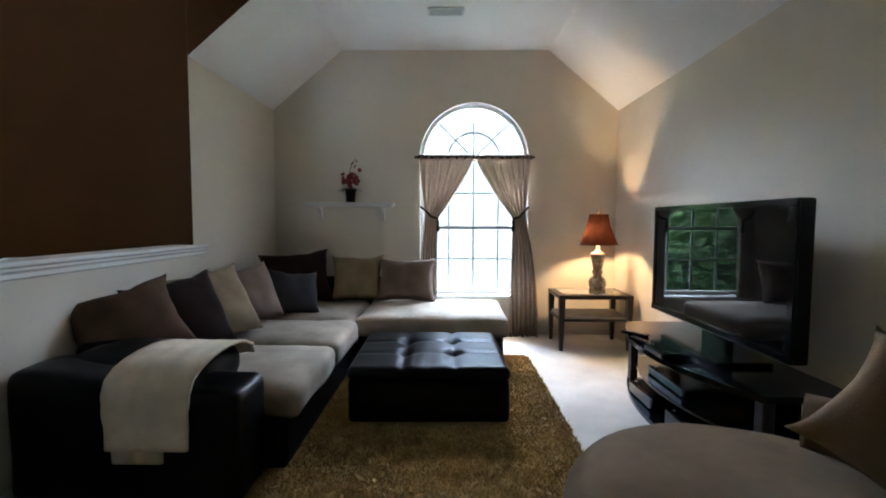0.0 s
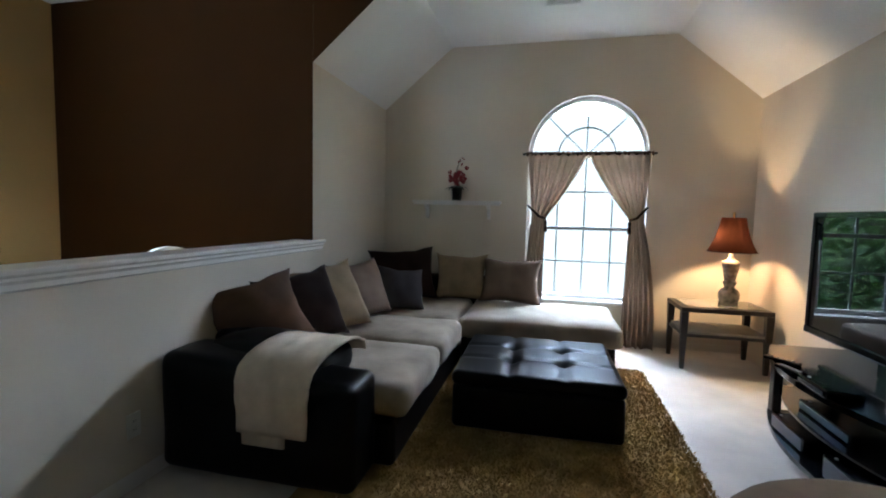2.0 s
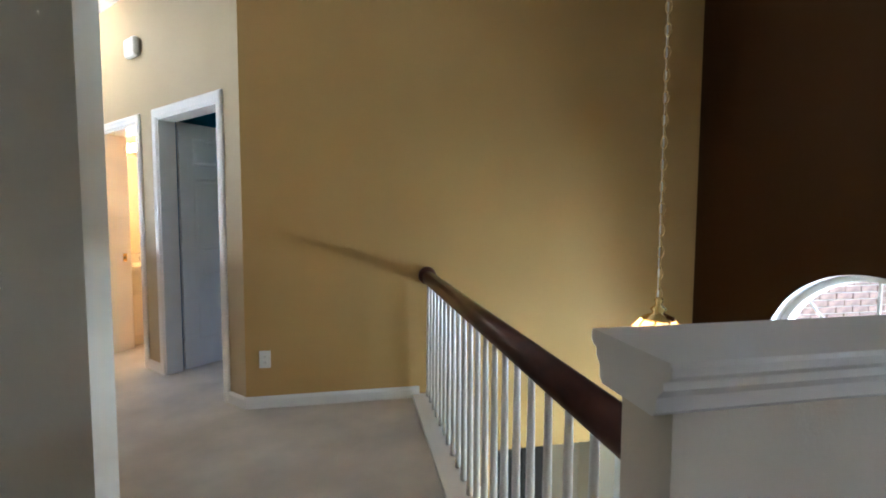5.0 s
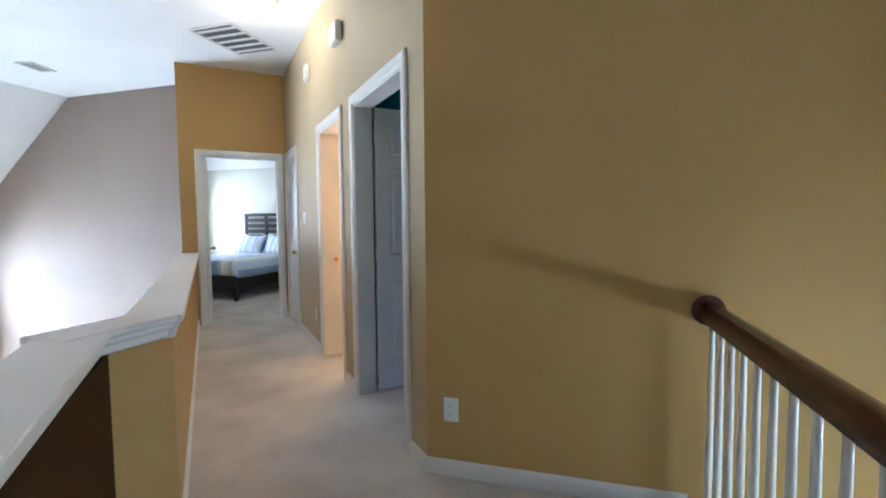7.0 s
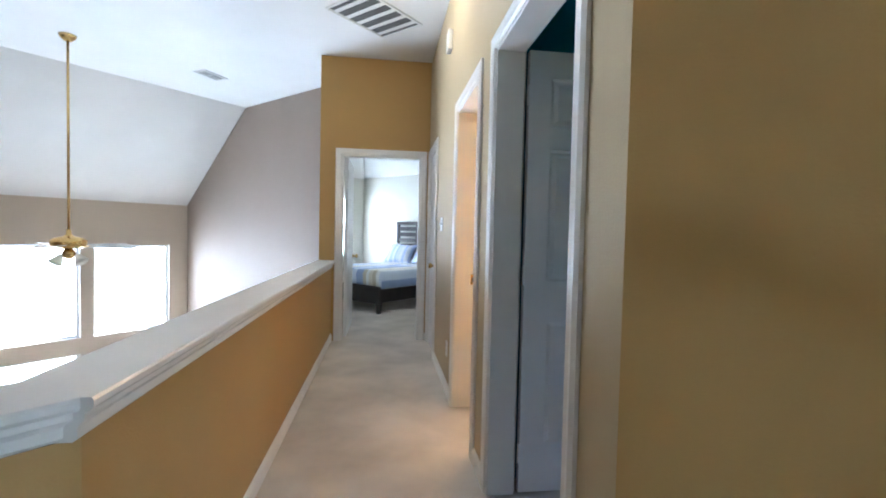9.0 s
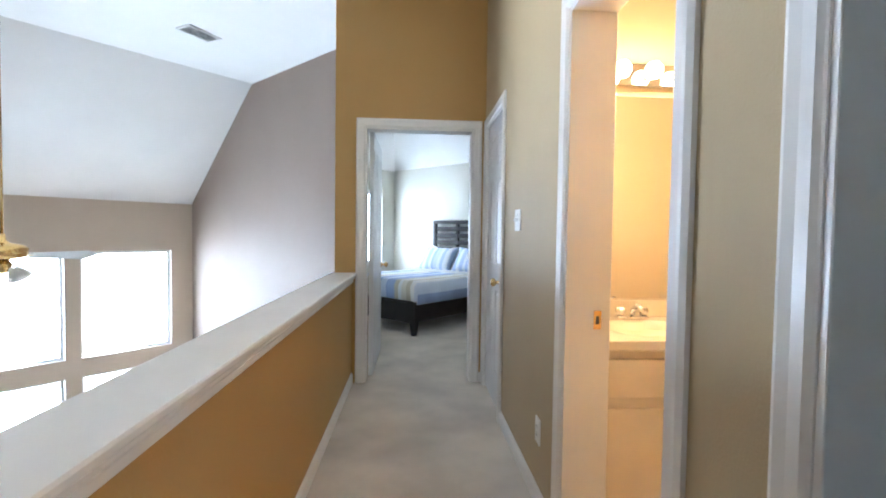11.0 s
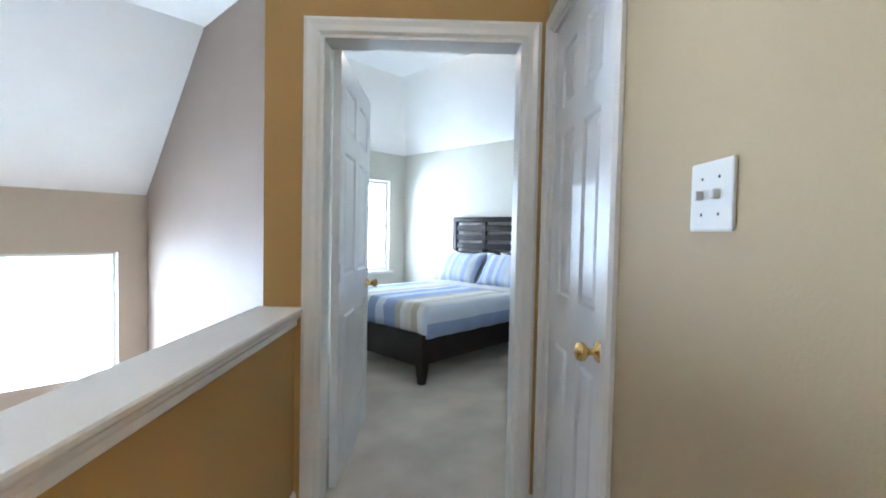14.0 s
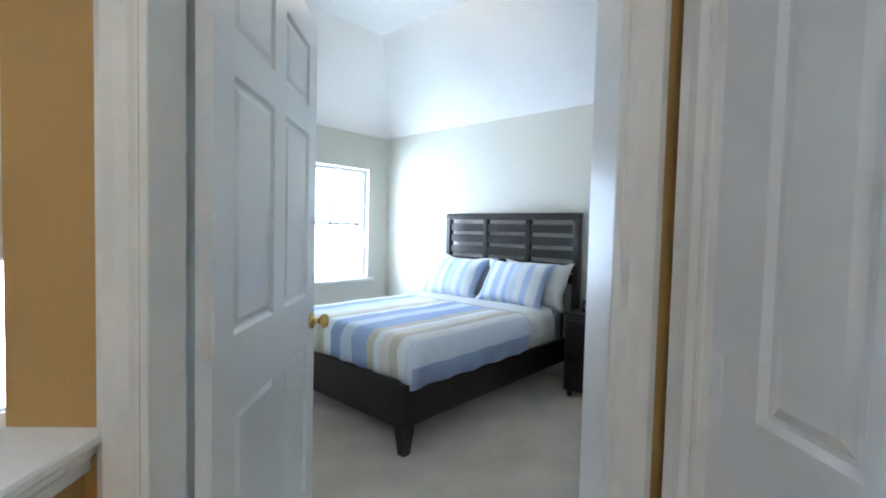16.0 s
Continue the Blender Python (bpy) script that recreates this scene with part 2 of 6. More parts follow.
def lathe(profile, steps=24, bm=None, at=(0, 0, 0)):
    """A turned shape: (radius, height) pairs about the z axis."""
    out = bm or bmesh.new()
    rings = []
    for r, z in profile:
        rings.append([out.verts.new((at[0] + r * math.cos(2 * math.pi * i / steps), at[1] + r * math.sin(2 * math.pi * i / steps), at[2] + z)) for i in range(steps)])
    for a, b in zip(rings, rings[1:]):
        for i in range(steps):
            out.faces.new((a[i], a[(i + 1) % steps], b[(i + 1) % steps], b[i]))
    out.faces.new(rings[0][::-1])
    out.faces.new(rings[-1])
    return out


def tube(points, radius, steps=8, bm=None, closed=False):
    """A round bar along points."""
    out = bm or bmesh.new()
    pts = [Vector(p) for p in points]
    rings = []
    n = len(pts)
    for i, p in enumerate(pts):
        a = pts[(i - 1) % n] if closed or i else p
        b = pts[(i + 1) % n] if closed or i < n - 1 else p
        d = (b - a).normalized()
        u = d.orthogonal().normalized() if abs(d.z) > 0.99 else d.cross(Vector((0, 0, 1))).normalized()
        w = d.cross(u)
        rings.append([out.verts.new(p + radius * (math.cos(2 * math.pi * k / steps) * u + math.sin(2 * math.pi * k / steps) * w)) for k in range(steps)])
    for i in range(n if closed else n - 1):
        a, b = rings[i], rings[(i + 1) % n]
        for k in range(steps):
            out.faces.new((a[k], a[(k + 1) % steps], b[(k + 1) % steps], b[k]))
    if not closed:
        out.faces.new(rings[0][::-1])
        out.faces.new(rings[-1])
    return out


def sweep(profile, p0, p1, bm=None):
    """A moulding: the (across, up) profile drawn straight from p0 to p1; across points to the left of the way."""
    out = bm or bmesh.new()
    p0, p1 = Vector(p0), Vector(p1)
    d = (p1 - p0).normalized()
    left = Vector((-d.y, d.x, 0))
    a = [out.verts.new(p0 + left * u + Vector((0, 0, w))) for u, w in profile]
    b = [out.verts.new(p1 + left * u + Vector((0, 0, w))) for u, w in profile]
    for i in range(len(a)):
        j = (i + 1) % len(a)
        out.faces.new((a[i], a[j], b[j], b[i]))
    out.faces.new(a[::-1])
    out.faces.new(b)
    return out


def prism(pts, z0, z1, bm=None):
    out = bm or bmesh.new()
    a = [out.verts.new((x, y, z0)) for x, y in pts]
    b = [out.verts.new((x, y, z1)) for x, y in pts]
    for i in range(len(a)):
        j = (i + 1) % len(a)
        out.faces.new((a[i], a[j], b[j], b[i]))
    out.faces.new(a[::-1])
    out.faces.new(b)
    return out


def wall(name, p0, p1, thick, z0, z1, mats, holes=(), label="painted plaster wall"):
    """A wall from p0 to p1 whose seen face lies on that line and whose body lies to the left of it. holes: (s0, s1, za, zb). mats: seen face, far face, edges."""
    d = Vector((p1[0] - p0[0], p1[1] - p0[1], 0))
    length = d.length
    ss = sorted({0.0, length, *[h[0] for h in holes], *[h[1] for h in holes]})
    zs = sorted({z0, z1, *[h[2] for h in holes], *[h[3] for h in holes]})
    ss, zs = [s for s in ss if 0 <= s <= length], [z for z in zs if z0 <= z <= z1]

    def solid(i, j):
        if not (0 <= i < len(ss) - 1 and 0 <= j < len(zs) - 1):
            return False
        cs, cz = (ss[i] + ss[i + 1]) / 2, (zs[j] + zs[j + 1]) / 2
        return not any(h[0] < cs < h[1] and h[2] < cz < h[3] for h in holes)

    bm = bmesh.new()
    grid = {}

    def v(i, j, k):
        if (i, j, k) not in grid:
            grid[i, j, k] = bm.verts.new((ss[i], thick * k, zs[j]))
        return grid[i, j, k]

    for i in range(len(ss) - 1):
        for j in range(len(zs) - 1):
            if not solid(i, j):
                continue
            bm.faces.new((v(i, j, 0), v(i + 1, j, 0), v(i + 1, j + 1, 0), v(i, j + 1, 0))).material_index = 0
            bm.faces.new((v(i, j + 1, 1), v(i + 1, j + 1, 1), v(i + 1, j, 1), v(i, j, 1))).material_index = 1
            for di, dj, a, b in ((-1, 0, (i, j), (i, j + 1)), (1, 0, (i + 1, j), (i + 1, j + 1)), (0, -1, (i, j), (i + 1, j)), (0, 1, (i, j + 1), (i + 1, j + 1))):
                if not solid(i + di, j + dj):
                    bm.faces.new((v(*a, 0), v(*b, 0), v(*b, 1), v(*a, 1))).material_index = 2
    ob = part(name, bm, mats)
    ob.matrix_basis = Matrix.Translation((p0[0], p0[1], 0)) @ Matrix.Rotation(math.atan2(d.y, d.x), 4, "Z")
    return tagged(ob, label, "wall", kind="structure")


# the hall runs at an angle to the rest of the house: s along it, n to its left
HALL = radians(44)
HM = Matrix.Rotation(HALL, 4, "Z") @ Matrix.Translation((-0.08, 0.02, 0))


def H(s, n):
    v = HM @ Vector((s, n, 0))
    return (v.x, v.y)


CEIL = 3.085
LOW = -2.75

# ---- structure ----
# loft
wall("wall_loft_south", (-2.47, -4.99), (-6.42, -4.99), 0.16, -0.05, 3.3, (greige, greige, trimwhite), [(1.69, 2.87, 0.44, 1.945), (1.69, 2.87, 1.945, 2.535)], "greige painted dormer wall with an arched window")
wall("wall_loft_west", (-6.30, 1.72), (-6.30, -4.99), -0.12, -0.05, 3.3, (greige,) * 3, label="greige painted loft wall")
wall("wall_loft_east", (-2.565, -4.99), (-2.565, -3.505), -0.12, -0.05, 3.3, (greige,) * 3, label="greige painted dormer side wall")
wall("wall_loft_north", (-1.70, 1.6), (-6.30, 1.6), -0.12, -0.05, 3.3, (greige,) * 3, label="greige painted loft wall")
wall("wall_loft_divider", (-1.826, -0.075), (-1.826, 1.6), -0.12, LOW, CEIL + 0.05, (greige,) * 3, label="pale grey painted wall end")
wall("half_wall_loft", (-2.565, -3.375), (-2.565, -1.175), -0.12, -0.3, 0.99, (greige, greige, greige), label="greige painted half wall")
# foyer
wall("wall_foyer_brown", (-2.565, -3.375), (0.0, -3.375), -0.13, LOW, 3.3, (brown, greige, greige), [(0.765, 1.925, -1.3, 0.39), (0.765, 1.925, 0.39, 0.97)], "dark brown painted accent wall with an arched window")
wall("wall_foyer_tan", (0, -3.505), (0, H(0.0607, -0.04)[1]), -0.12, LOW, 3.3, (tan, bluepaint, trimwhite), [(0.7, 1.75, LOW, -0.45)], "golden tan painted wall over the foyer")
# hall
wall("wall_hall_doors", H(0.0607, -0.04), H(4.22, -0.04), -0.12, -0.05, CEIL + 0.05, (khaki, cream, trimwhite), [(0.2593, 1.1293, -0.05, 2.035), (1.4943, 2.1893, -0.05, 2.035), (3.4193, 4.0693, -0.05, 2.035)], "tan painted hall wall with three doorways")
wall("wall_hall_end", H(4.22, -0.16), H(4.22, 1.15), -0.12, -0.05, CEIL + 0.05, (tan, bedpaint, trimwhite), [(0.22, 1.075, -0.05, 2.035)], "tan painted wall at the end of the hall")
wall("half_wall_hall", H(4.22, 1.015), H(0.115, 1.015), -0.12, LOW, 0.80, (tan, taupe, taupe), label="tan painted half wall along the hall")
JOG = H(0.115, 1.015)
wall("half_wall_jog", JOG, (JOG[0] - 0.25, JOG[1]), -0.12, LOW, 0.80, (tan, taupe, taupe), label="tan painted half wall at the bend")
# dark brown on the seen face and edges, taupe on the far face
wall("half_wall_stair", (JOG[0] - 0.25, JOG[1]), (-1.70, 0.075), -0.12, LOW, 0.80, (brown, taupe, brown), label="dark brown half wall")
# living room, one storey down
wall("wall_living_north", (2.857, 8.35), (-4.5, 8.35), -0.15, LOW, 2.0, (sand, taupe, trimwhite), [(0.3, 1.4, -0.54, 0.9), (1.57, 2.67, -0.54, 0.9), (0.3, 1.4, -2.4, -0.79), (1.57, 2.67, -2.4, -0.79)], "beige painted wall with tall windows")
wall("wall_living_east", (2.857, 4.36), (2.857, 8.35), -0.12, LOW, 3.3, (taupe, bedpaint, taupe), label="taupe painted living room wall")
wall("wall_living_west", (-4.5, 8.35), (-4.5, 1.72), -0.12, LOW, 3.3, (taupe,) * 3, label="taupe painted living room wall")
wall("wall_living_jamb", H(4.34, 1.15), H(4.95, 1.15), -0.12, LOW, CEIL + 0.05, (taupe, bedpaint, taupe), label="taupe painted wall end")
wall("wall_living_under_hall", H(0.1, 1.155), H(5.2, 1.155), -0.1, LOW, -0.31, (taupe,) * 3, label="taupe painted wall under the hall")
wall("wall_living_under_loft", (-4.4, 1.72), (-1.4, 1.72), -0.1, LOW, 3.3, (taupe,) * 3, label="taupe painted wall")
# bedroom
wall("wall_bedroom_north", (5.73, 6.80), (2.977, 6.80), -0.15, -0.05, 3.3, (bedpaint, bedpaint, trimwhite), [(0.29, 1.24, 0.68, 1.93)], "pale painted bedroom wall with a window")
wall("wall_bedroom_east", (5.73, 2.4), (5.73, 6.80), -0.12, -0.05, 3.3, (bedpaint,) * 3, label="pale painted bedroom wall")
wall("wall_bedroom_south", (3.0, 2.5), (5.73, 2.5), -0.12, -0.05, 3.3, (bedpaint,) * 3, label="pale painted bedroom wall")
wall("wall_closet", H(4.34, -0.17), (3.75, 2.5), -0.1, -0.05, 3.3, (bedpaint,) * 3, label="pale painted bedroom wall")
# bathroom and blue bedroom
wall("wall_bath_mirror", H(2.85, -0.16), H(2.85, -0.95), 0.12, -0.05, CEIL, (cream, cream, cream), label="cream painted bathroom wall")
wall("wall_bath_angle", H(2.85, -0.95), H(3.2, -1.36), 0.12, -0.05, CEIL, (cream,) * 3, label="cream painted bathroom wall")
wall("wall_bath_recess", H(3.2, -1.36), H(3.2, -2.5), 0.12, -0.05, CEIL, (cream,) * 3, label="cream painted bathroom wall")
wall("wall_bath_back", H(3.35, -2.5), H(1.4, -2.5), 0.1, -0.05, CEIL, (cream,) * 3, label="cream painted bathroom wall")
wall("wall_bath_near", H(1.4, -2.5), H(1.4, -0.16), 0.08, -0.05, CEIL, (cream, bluepaint, cream), label="cream painted bathroom wall")
# its opening is unseen, added to let sky light into the blue room
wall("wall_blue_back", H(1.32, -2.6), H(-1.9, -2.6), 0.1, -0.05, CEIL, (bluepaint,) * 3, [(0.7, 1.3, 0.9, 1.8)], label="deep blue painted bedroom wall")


def slab(name, pts, z0, z1, mat, label, category):
    return tagged(part(name, prism(pts, z0, z1), mat), label, category, kind="structure")


def wedge(name, section, axis, a, b, mats, label, end_mat=0):
    """A sloped piece of ceiling: a triangle of (across, height) drawn along x or y from a to b."""
    bm = bmesh.new()
    put = (lambda u, w, z: (w, u, z)) if axis == "x" else (lambda u, w, z: (u, w, z))
    va = [bm.verts.new(put(u, a, z)) for u, z in section]
    vb = [bm.verts.new(put(u, b, z)) for u, z in section]
    n = len(section)
    for i in range(n):
        bm.faces.new((va[i], va[(i + 1) % n], vb[(i + 1) % n], vb[i]))
    bm.faces.new(va[::-1])
    bm.faces.new(vb).material_index = end_mat
    return tagged(part(name, bm, mats), label, "ceiling", kind="structure")


TOP = CEIL + 0.12
slab("ceiling", [(-6.5, -5.2), (-2.45, -5.2), (-2.45, -3.505), (6, -3.505), (6, 7.1), (2.85, 7.1), (2.85, 6.41), (-4.7, 6.41), (-4.7, 1.72), (-6.5, 1.72)], CEIL, TOP, ceilpaint, "white textured flat ceiling", "ceiling")
wedge("ceiling_slope_loft_east", [(-2.563, 2.447), (-3.34, CEIL + 0.02), (-2.563, CEIL + 0.02)], "y", -4.99, -3.3755, (ceilpaint, brown), "white sloped dormer ceiling", 1)
wedge("ceiling_slope_loft_west", [(-6.30, 2.447), (-5.52, CEIL + 0.02), (-6.30, CEIL + 0.02)], "y", -4.99, 1.6, (ceilpaint,), "white sloped dormer ceiling")
wedge("ceiling_slope_living", [(6.41, CEIL), (8.5, 1.49), (8.5, 1.65), (6.41, TOP)], "x", -4.6, 2.85, (ceilpaint,), "white sloped living room ceiling")
wedge("ceiling_slope_bedroom_north", [(5.99, CEIL + 0.02), (6.80, 2.32), (6.80, CEIL + 0.02)], "x", 2.977, 5.73, (ceilpaint,), "white sloped bedroom ceiling")
wedge("ceiling_slope_bedroom_east", [(4.92, CEIL + 0.02), (5.73, 2.33), (5.73, CEIL + 0.02)], "y", 2.5, 6.80, (ceilpaint,), "white sloped bedroom ceiling")

slab("floor", [(-6.4, -5.2), (-2.45, -5.2), (-2.45, -1.18), (0.1, -1.18), (0.1, -0.1), H(-1.6, -2.7), H(8, -2.7), (5.9, 7), (2.9, 7), (2.9, 4.5), H(4.4, 1.15), H(0.1, 1.15), (JOG[0] - 0.3, JOG[1] + 0.1), (-1.72, 0.06), (-1.72, 1.7), (-6.4, 1.7)], -0.3, 0, carpet, "beige cut-pile wall-to-wall carpet", "carpet")
slab("floor_lower", [(-6.5, -3.4), (6, -3.4), (6, 8.5), (-6.5, 8.5)], LOW - 0.2, LOW, carpet, "beige carpet of the lower storey", "floor")
slab("ground", [(-300, -300), (300, -300), (300, 300), (-300, 300)], LOW - 0.6, LOW - 0.25, grass, "mown green lawn around the house", "lawn")

# ---- trim ----


def cap_profile(half, top):
    """The section of a half wall's cap: a flat board over a stepped moulding."""
    right = [(half + 0.036, 0), (half + 0.04, -0.006), (half + 0.04, -0.018), (half + 0.034, -0.025), (half + 0.024, -0.03), (half + 0.024, -0.042), (half + 0.018, -0.048), (half + 0.012, -0.056), (half + 0.012, -0.076), (half + 0.003, -0.084)]
    pts = right + [(-u, w) for u, w in reversed(right)]
    return [(u, w + top) for u, w in pts]


def cap(name, p0, p1, half, top, label):
    return tagged(part(name, sweep(cap_profile(half, top), (*p0, 0), (*p1, 0)), trimwhite), label, "trim", kind="structure")


cap("trim_half_wall_cap_loft", (-2.505, -1.14), (-2.505, -3.52), 0.06, 1.07, "white moulded cap on the half wall")
cap("trim_half_wall_cap_hall", H(0.085, 1.075), H(4.218, 1.075), 0.06, 0.885, "white moulded cap on the hall half wall")
c0 = H(0.115, 1.075)
cap("trim_half_wall_cap_jog", (c0[0] - 0.36, JOG[1] + 0.06), (c0[0] + 0.03, JOG[1] + 0.06), 0.06, 0.886, "white moulded cap on the half wall bend")
cap("trim_half_wall_cap_stair", (-1.715, 0.13), (JOG[0] - 0.32, JOG[1] + 0.05), 0.06, 0.884, "white moulded cap on the stair half wall")

BASE = [(0, 0), (0.013, 0), (0.013, 0.06), (0.008, 0.072), (0.004, 0.08), (0, 0.08)]


def baseboard(p0, p1):
    return tagged(part("baseboard", sweep(BASE, (*p0, 0.0), (*p1, 0.0)), trimwhite), "white painted baseboard", "baseboard", kind="structure")


baseboard((0, -1.18), H(0.0607, -0.04))
baseboard(H(0.0607, -0.04), H(0.25, -0.04))
baseboard(H(1.26, -0.04), H(1.485, -0.04))
baseboard(H(2.32, -0.04), H(3.41, -0.04))
baseboard(H(4.22, -0.04), H(4.22, -0.012))
baseboard(H(4.22, 1.015), H(0.115, 1.015))
baseboard(JOG, (JOG[0] - 0.28, JOG[1]))
baseboard((-1.826, 1.6), (-1.826, -0.075))
baseboard((-2.565, -1.175), (-2.565, -4.99))
baseboard((-2.565, -4.99), (-6.30, -4.99))
baseboard((-6.30, -4.99), (-6.30, 1.6))
baseboard((5.73, 2.5), (5.73, 6.86))
baseboard((5.73, 6.80), (2.977, 6.80))

CASING = [(0, 0), (0.07, 0), (0.07, 0.012), (0.055, 0.02), (0.035, 0.016), (0.012, 0.016), (0.004, 0.01), (0, 0.008)]


def doorway(name, s0, s1, height, m, label, depth=0.12, both=True):
    """Casing and jamb round an opening; local x along the wall, y into the wall, the seen face at y = 0."""
    root = thing(name, label, "door frame", m, kind="structure")

    def strip(nm, a, b, out, face):
        a, b, out = Vector(a), Vector(b), Vector(out)
        bm = bmesh.new()
        va = [bm.verts.new(a + out * u + Vector((0, -w if face == 0 else depth + w, 0))) for u, w in CASING]
        mitre = (b - a).normalized()
        k = 0.0 if nm == "casing_side" else 0.07
        va2 = []
        for i, (u, w) in enumerate(CASING):
            va[i].co -= mitre * (u if k else 0)
            va2.append(bm.verts.new(b + out * u + mitre * (u if k else (u if b.z > 1 else 0)) + Vector((0, -w if face == 0 else depth + w, 0))))
        for i in range(len(va)):
            j = (i + 1) % len(va)
            bm.faces.new((va[i], va[j], va2[j], va2[i]))
        bm.faces.new(va[::-1])
        bm.faces.new(va2)
        part(nm, bm, trimwhite, root)

    for face in ((0, 1) if both else (0,)):
        strip("casing_side", (s0, 0, 0), (s0, 0, height), (-1, 0, 0), face)
        strip("casing_side", (s1, 0, 0), (s1, 0, height), (1, 0, 0), face)
        strip("casing_head", (s0, 0, height), (s1, 0, height), (0, 0, 1), face)
    part("jamb", box(s0 - 0.012, s0 + 0.014, -0.004, depth + 0.004, 0, height, 0.002, 1), trimwhite, root)
    part("jamb", box(s1 - 0.014, s1 + 0.012, -0.004, depth + 0.004, 0, height, 0.002, 1), trimwhite, root)
    part("head_jamb", box(s0 + 0.014, s1 - 0.014, -0.004, depth + 0.004, height - 0.014, height + 0.012, 0.002, 1), trimwhite, root)
    return root


DWR = Matrix.Translation((*H(0, -0.04), 0)) @ Matrix.Rotation(HALL, 4, "Z")


def flip(root):
    """Turns a doorway built along +y into the wall to the other side."""
    for ob in root.children_recursive:
        for v in ob.data.vertices:
            v.co.y = -v.co.y
        ob.data.flip_normals()
    return root


flip(doorway("door_frame_1", 0.32, 1.19, 2.035, DWR, "white moulded casing of the blue room door"))
flip(doorway("door_frame_2", 1.555, 2.25, 2.035, DWR, "white moulded casing of the bathroom door", 0.165))
flip(doorway("door_frame_3", 3.48, 4.13, 2.035, DWR, "white moulded casing of the closet door"))
EWR = Matrix.Translation((*H(4.22, -0.16), 0)) @ Matrix.Rotation(HALL + math.pi / 2, 4, "Z")
flip(doorway("door_frame_4", 0.22, 1.075, 2.035, EWR, "white moulded casing of the bedroom door"))


def panel_face(bm, w, h, y, sign, cols, rows):
    """One face of a panelled door, its panels sunk and raised again."""
    xs = sorted({0, w, *[v for c in cols for v in c]})
    zs = sorted({0, h, *[v for r in rows for v in r]})
    vs = {(i, j): bm.verts.new((x, y, z)) for i, x in enumerate(xs) for j, z in enumerate(zs)}
    sunk = []
    for i in range(len(xs) - 1):
        for j in range(len(zs) - 1):
            q = [vs[i, j], vs[i + 1, j], vs[i + 1, j + 1], vs[i, j + 1]]
            f = bm.faces.new(q if sign < 0 else q[::-1])
            if (xs[i], xs[i + 1]) in cols and (zs[j], zs[j + 1]) in rows:
                sunk.append(f)
    for f in sunk:
        bmesh.ops.inset_individual(bm, faces=[f], thickness=0.014, depth=-0.009)
        bmesh.ops.inset_individual(bm, faces=[f], thickness=0.012, depth=0.0)
        bmesh.ops.inset_individual(bm, faces=[f], thickness=0.022, depth=0.006)
    edge = [vs[i, 0] for i in range(len(xs))] + [vs[len(xs) - 1, j] for j in range(1, len(zs))] + [vs[i, len(zs) - 1] for i in range(len(xs) - 2, -1, -1)] + [vs[0, j] for j in range(len(zs) - 2, 0, -1)]
    return edge


def knob(parent, x, z, face, mat=None):
    s = -1 if face < 0 else 1
    prof = [(0.030, 0), (0.032, 0.004), (0.028, 0.010), (0.012, 0.014), (0.010, 0.030), (0.016, 0.036), (0.026, 0.045), (0.028, 0.056), (0.022, 0.066), (0.008, 0.070)]
    bm = lathe(prof, 20)
    bmesh.ops.rotate(bm, verts=bm.verts, cent=(0, 0, 0), matrix=Matrix.Rotation(radians(90 * s * -1), 3, "X"))
    bmesh.ops.translate(bm, verts=bm.verts, vec=(x, 0.0 if s < 0 else 0.035, z))
    return part("knob", bm, mat or brass, parent, "round polished brass knob", smooth=True)


def panel_door(name, w, m, label, hinge_mat=None, knob_x=None, h=2.02):
    """A six-panel door leaf, hinged at its local origin, 35 mm thick along +y."""
    root = thing(name, label, "door", m, kind="structure")
    bm = bmesh.new()
    st, mid = 0.105, 0.10
    pw = (w - 2 * st - mid) / 2
    cols = [(st, st + pw), (st + pw + mid, w - st)]
    rows = [(0.22, 0.80), (0.98, 1.58), (1.68, 1.90)]
    e0 = panel_face(bm, w, h, 0.0, -1, cols, rows)
    e1 = panel_face(bm, w, h, 0.035, 1, cols, rows)
    for i in range(len(e0)):
        j = (i + 1) % len(e0)
        bm.faces.new((e0[i], e0[j], e1[j], e1[i]))
    leaf = part("leaf", bm, doorwhite, root, m=Matrix.Translation((0, 0, 0.012)))
    kx = knob_x or w - 0.055
    knob(leaf, kx, 0.875, -1)
    knob(leaf, kx, 0.875, 1)
    for z in (0.2, 1.02, 1.83):
        hb = tube([(-0.006, -0.004, z - 0.045), (-0.006, -0.004, z + 0.045)], 0.006, 8)
        box(-0.004, 0.03, -0.0015, 0.0, z - 0.045, z + 0.045, bm=hb)
        part("hinge", hb, hinge_mat or doorwhite, root, "small butt hinge")
    return root


# the blue room's door and the bedroom's door stand open; the closet's is shut
panel_door("door_1", 0.86, HM @ Matrix.Translation((1.172, -0.185, 0)) @ Matrix.Rotation(radians(-90), 4, "Z"), "white six-panel door standing open into the blue room")
panel_door("door_4", 0.85, HM @ Matrix.Translation((4.365, 0.860, 0)) @ Matrix.Rotation(radians(-0.4), 4, "Z"), "white six-panel door standing open into the bedroom")
panel_door("door_3", 0.622, HM @ Matrix.Translation((4.116, -0.052, 0)) @ Matrix.Rotation(radians(180), 4, "Z"), "white six-panel closet door, shut")
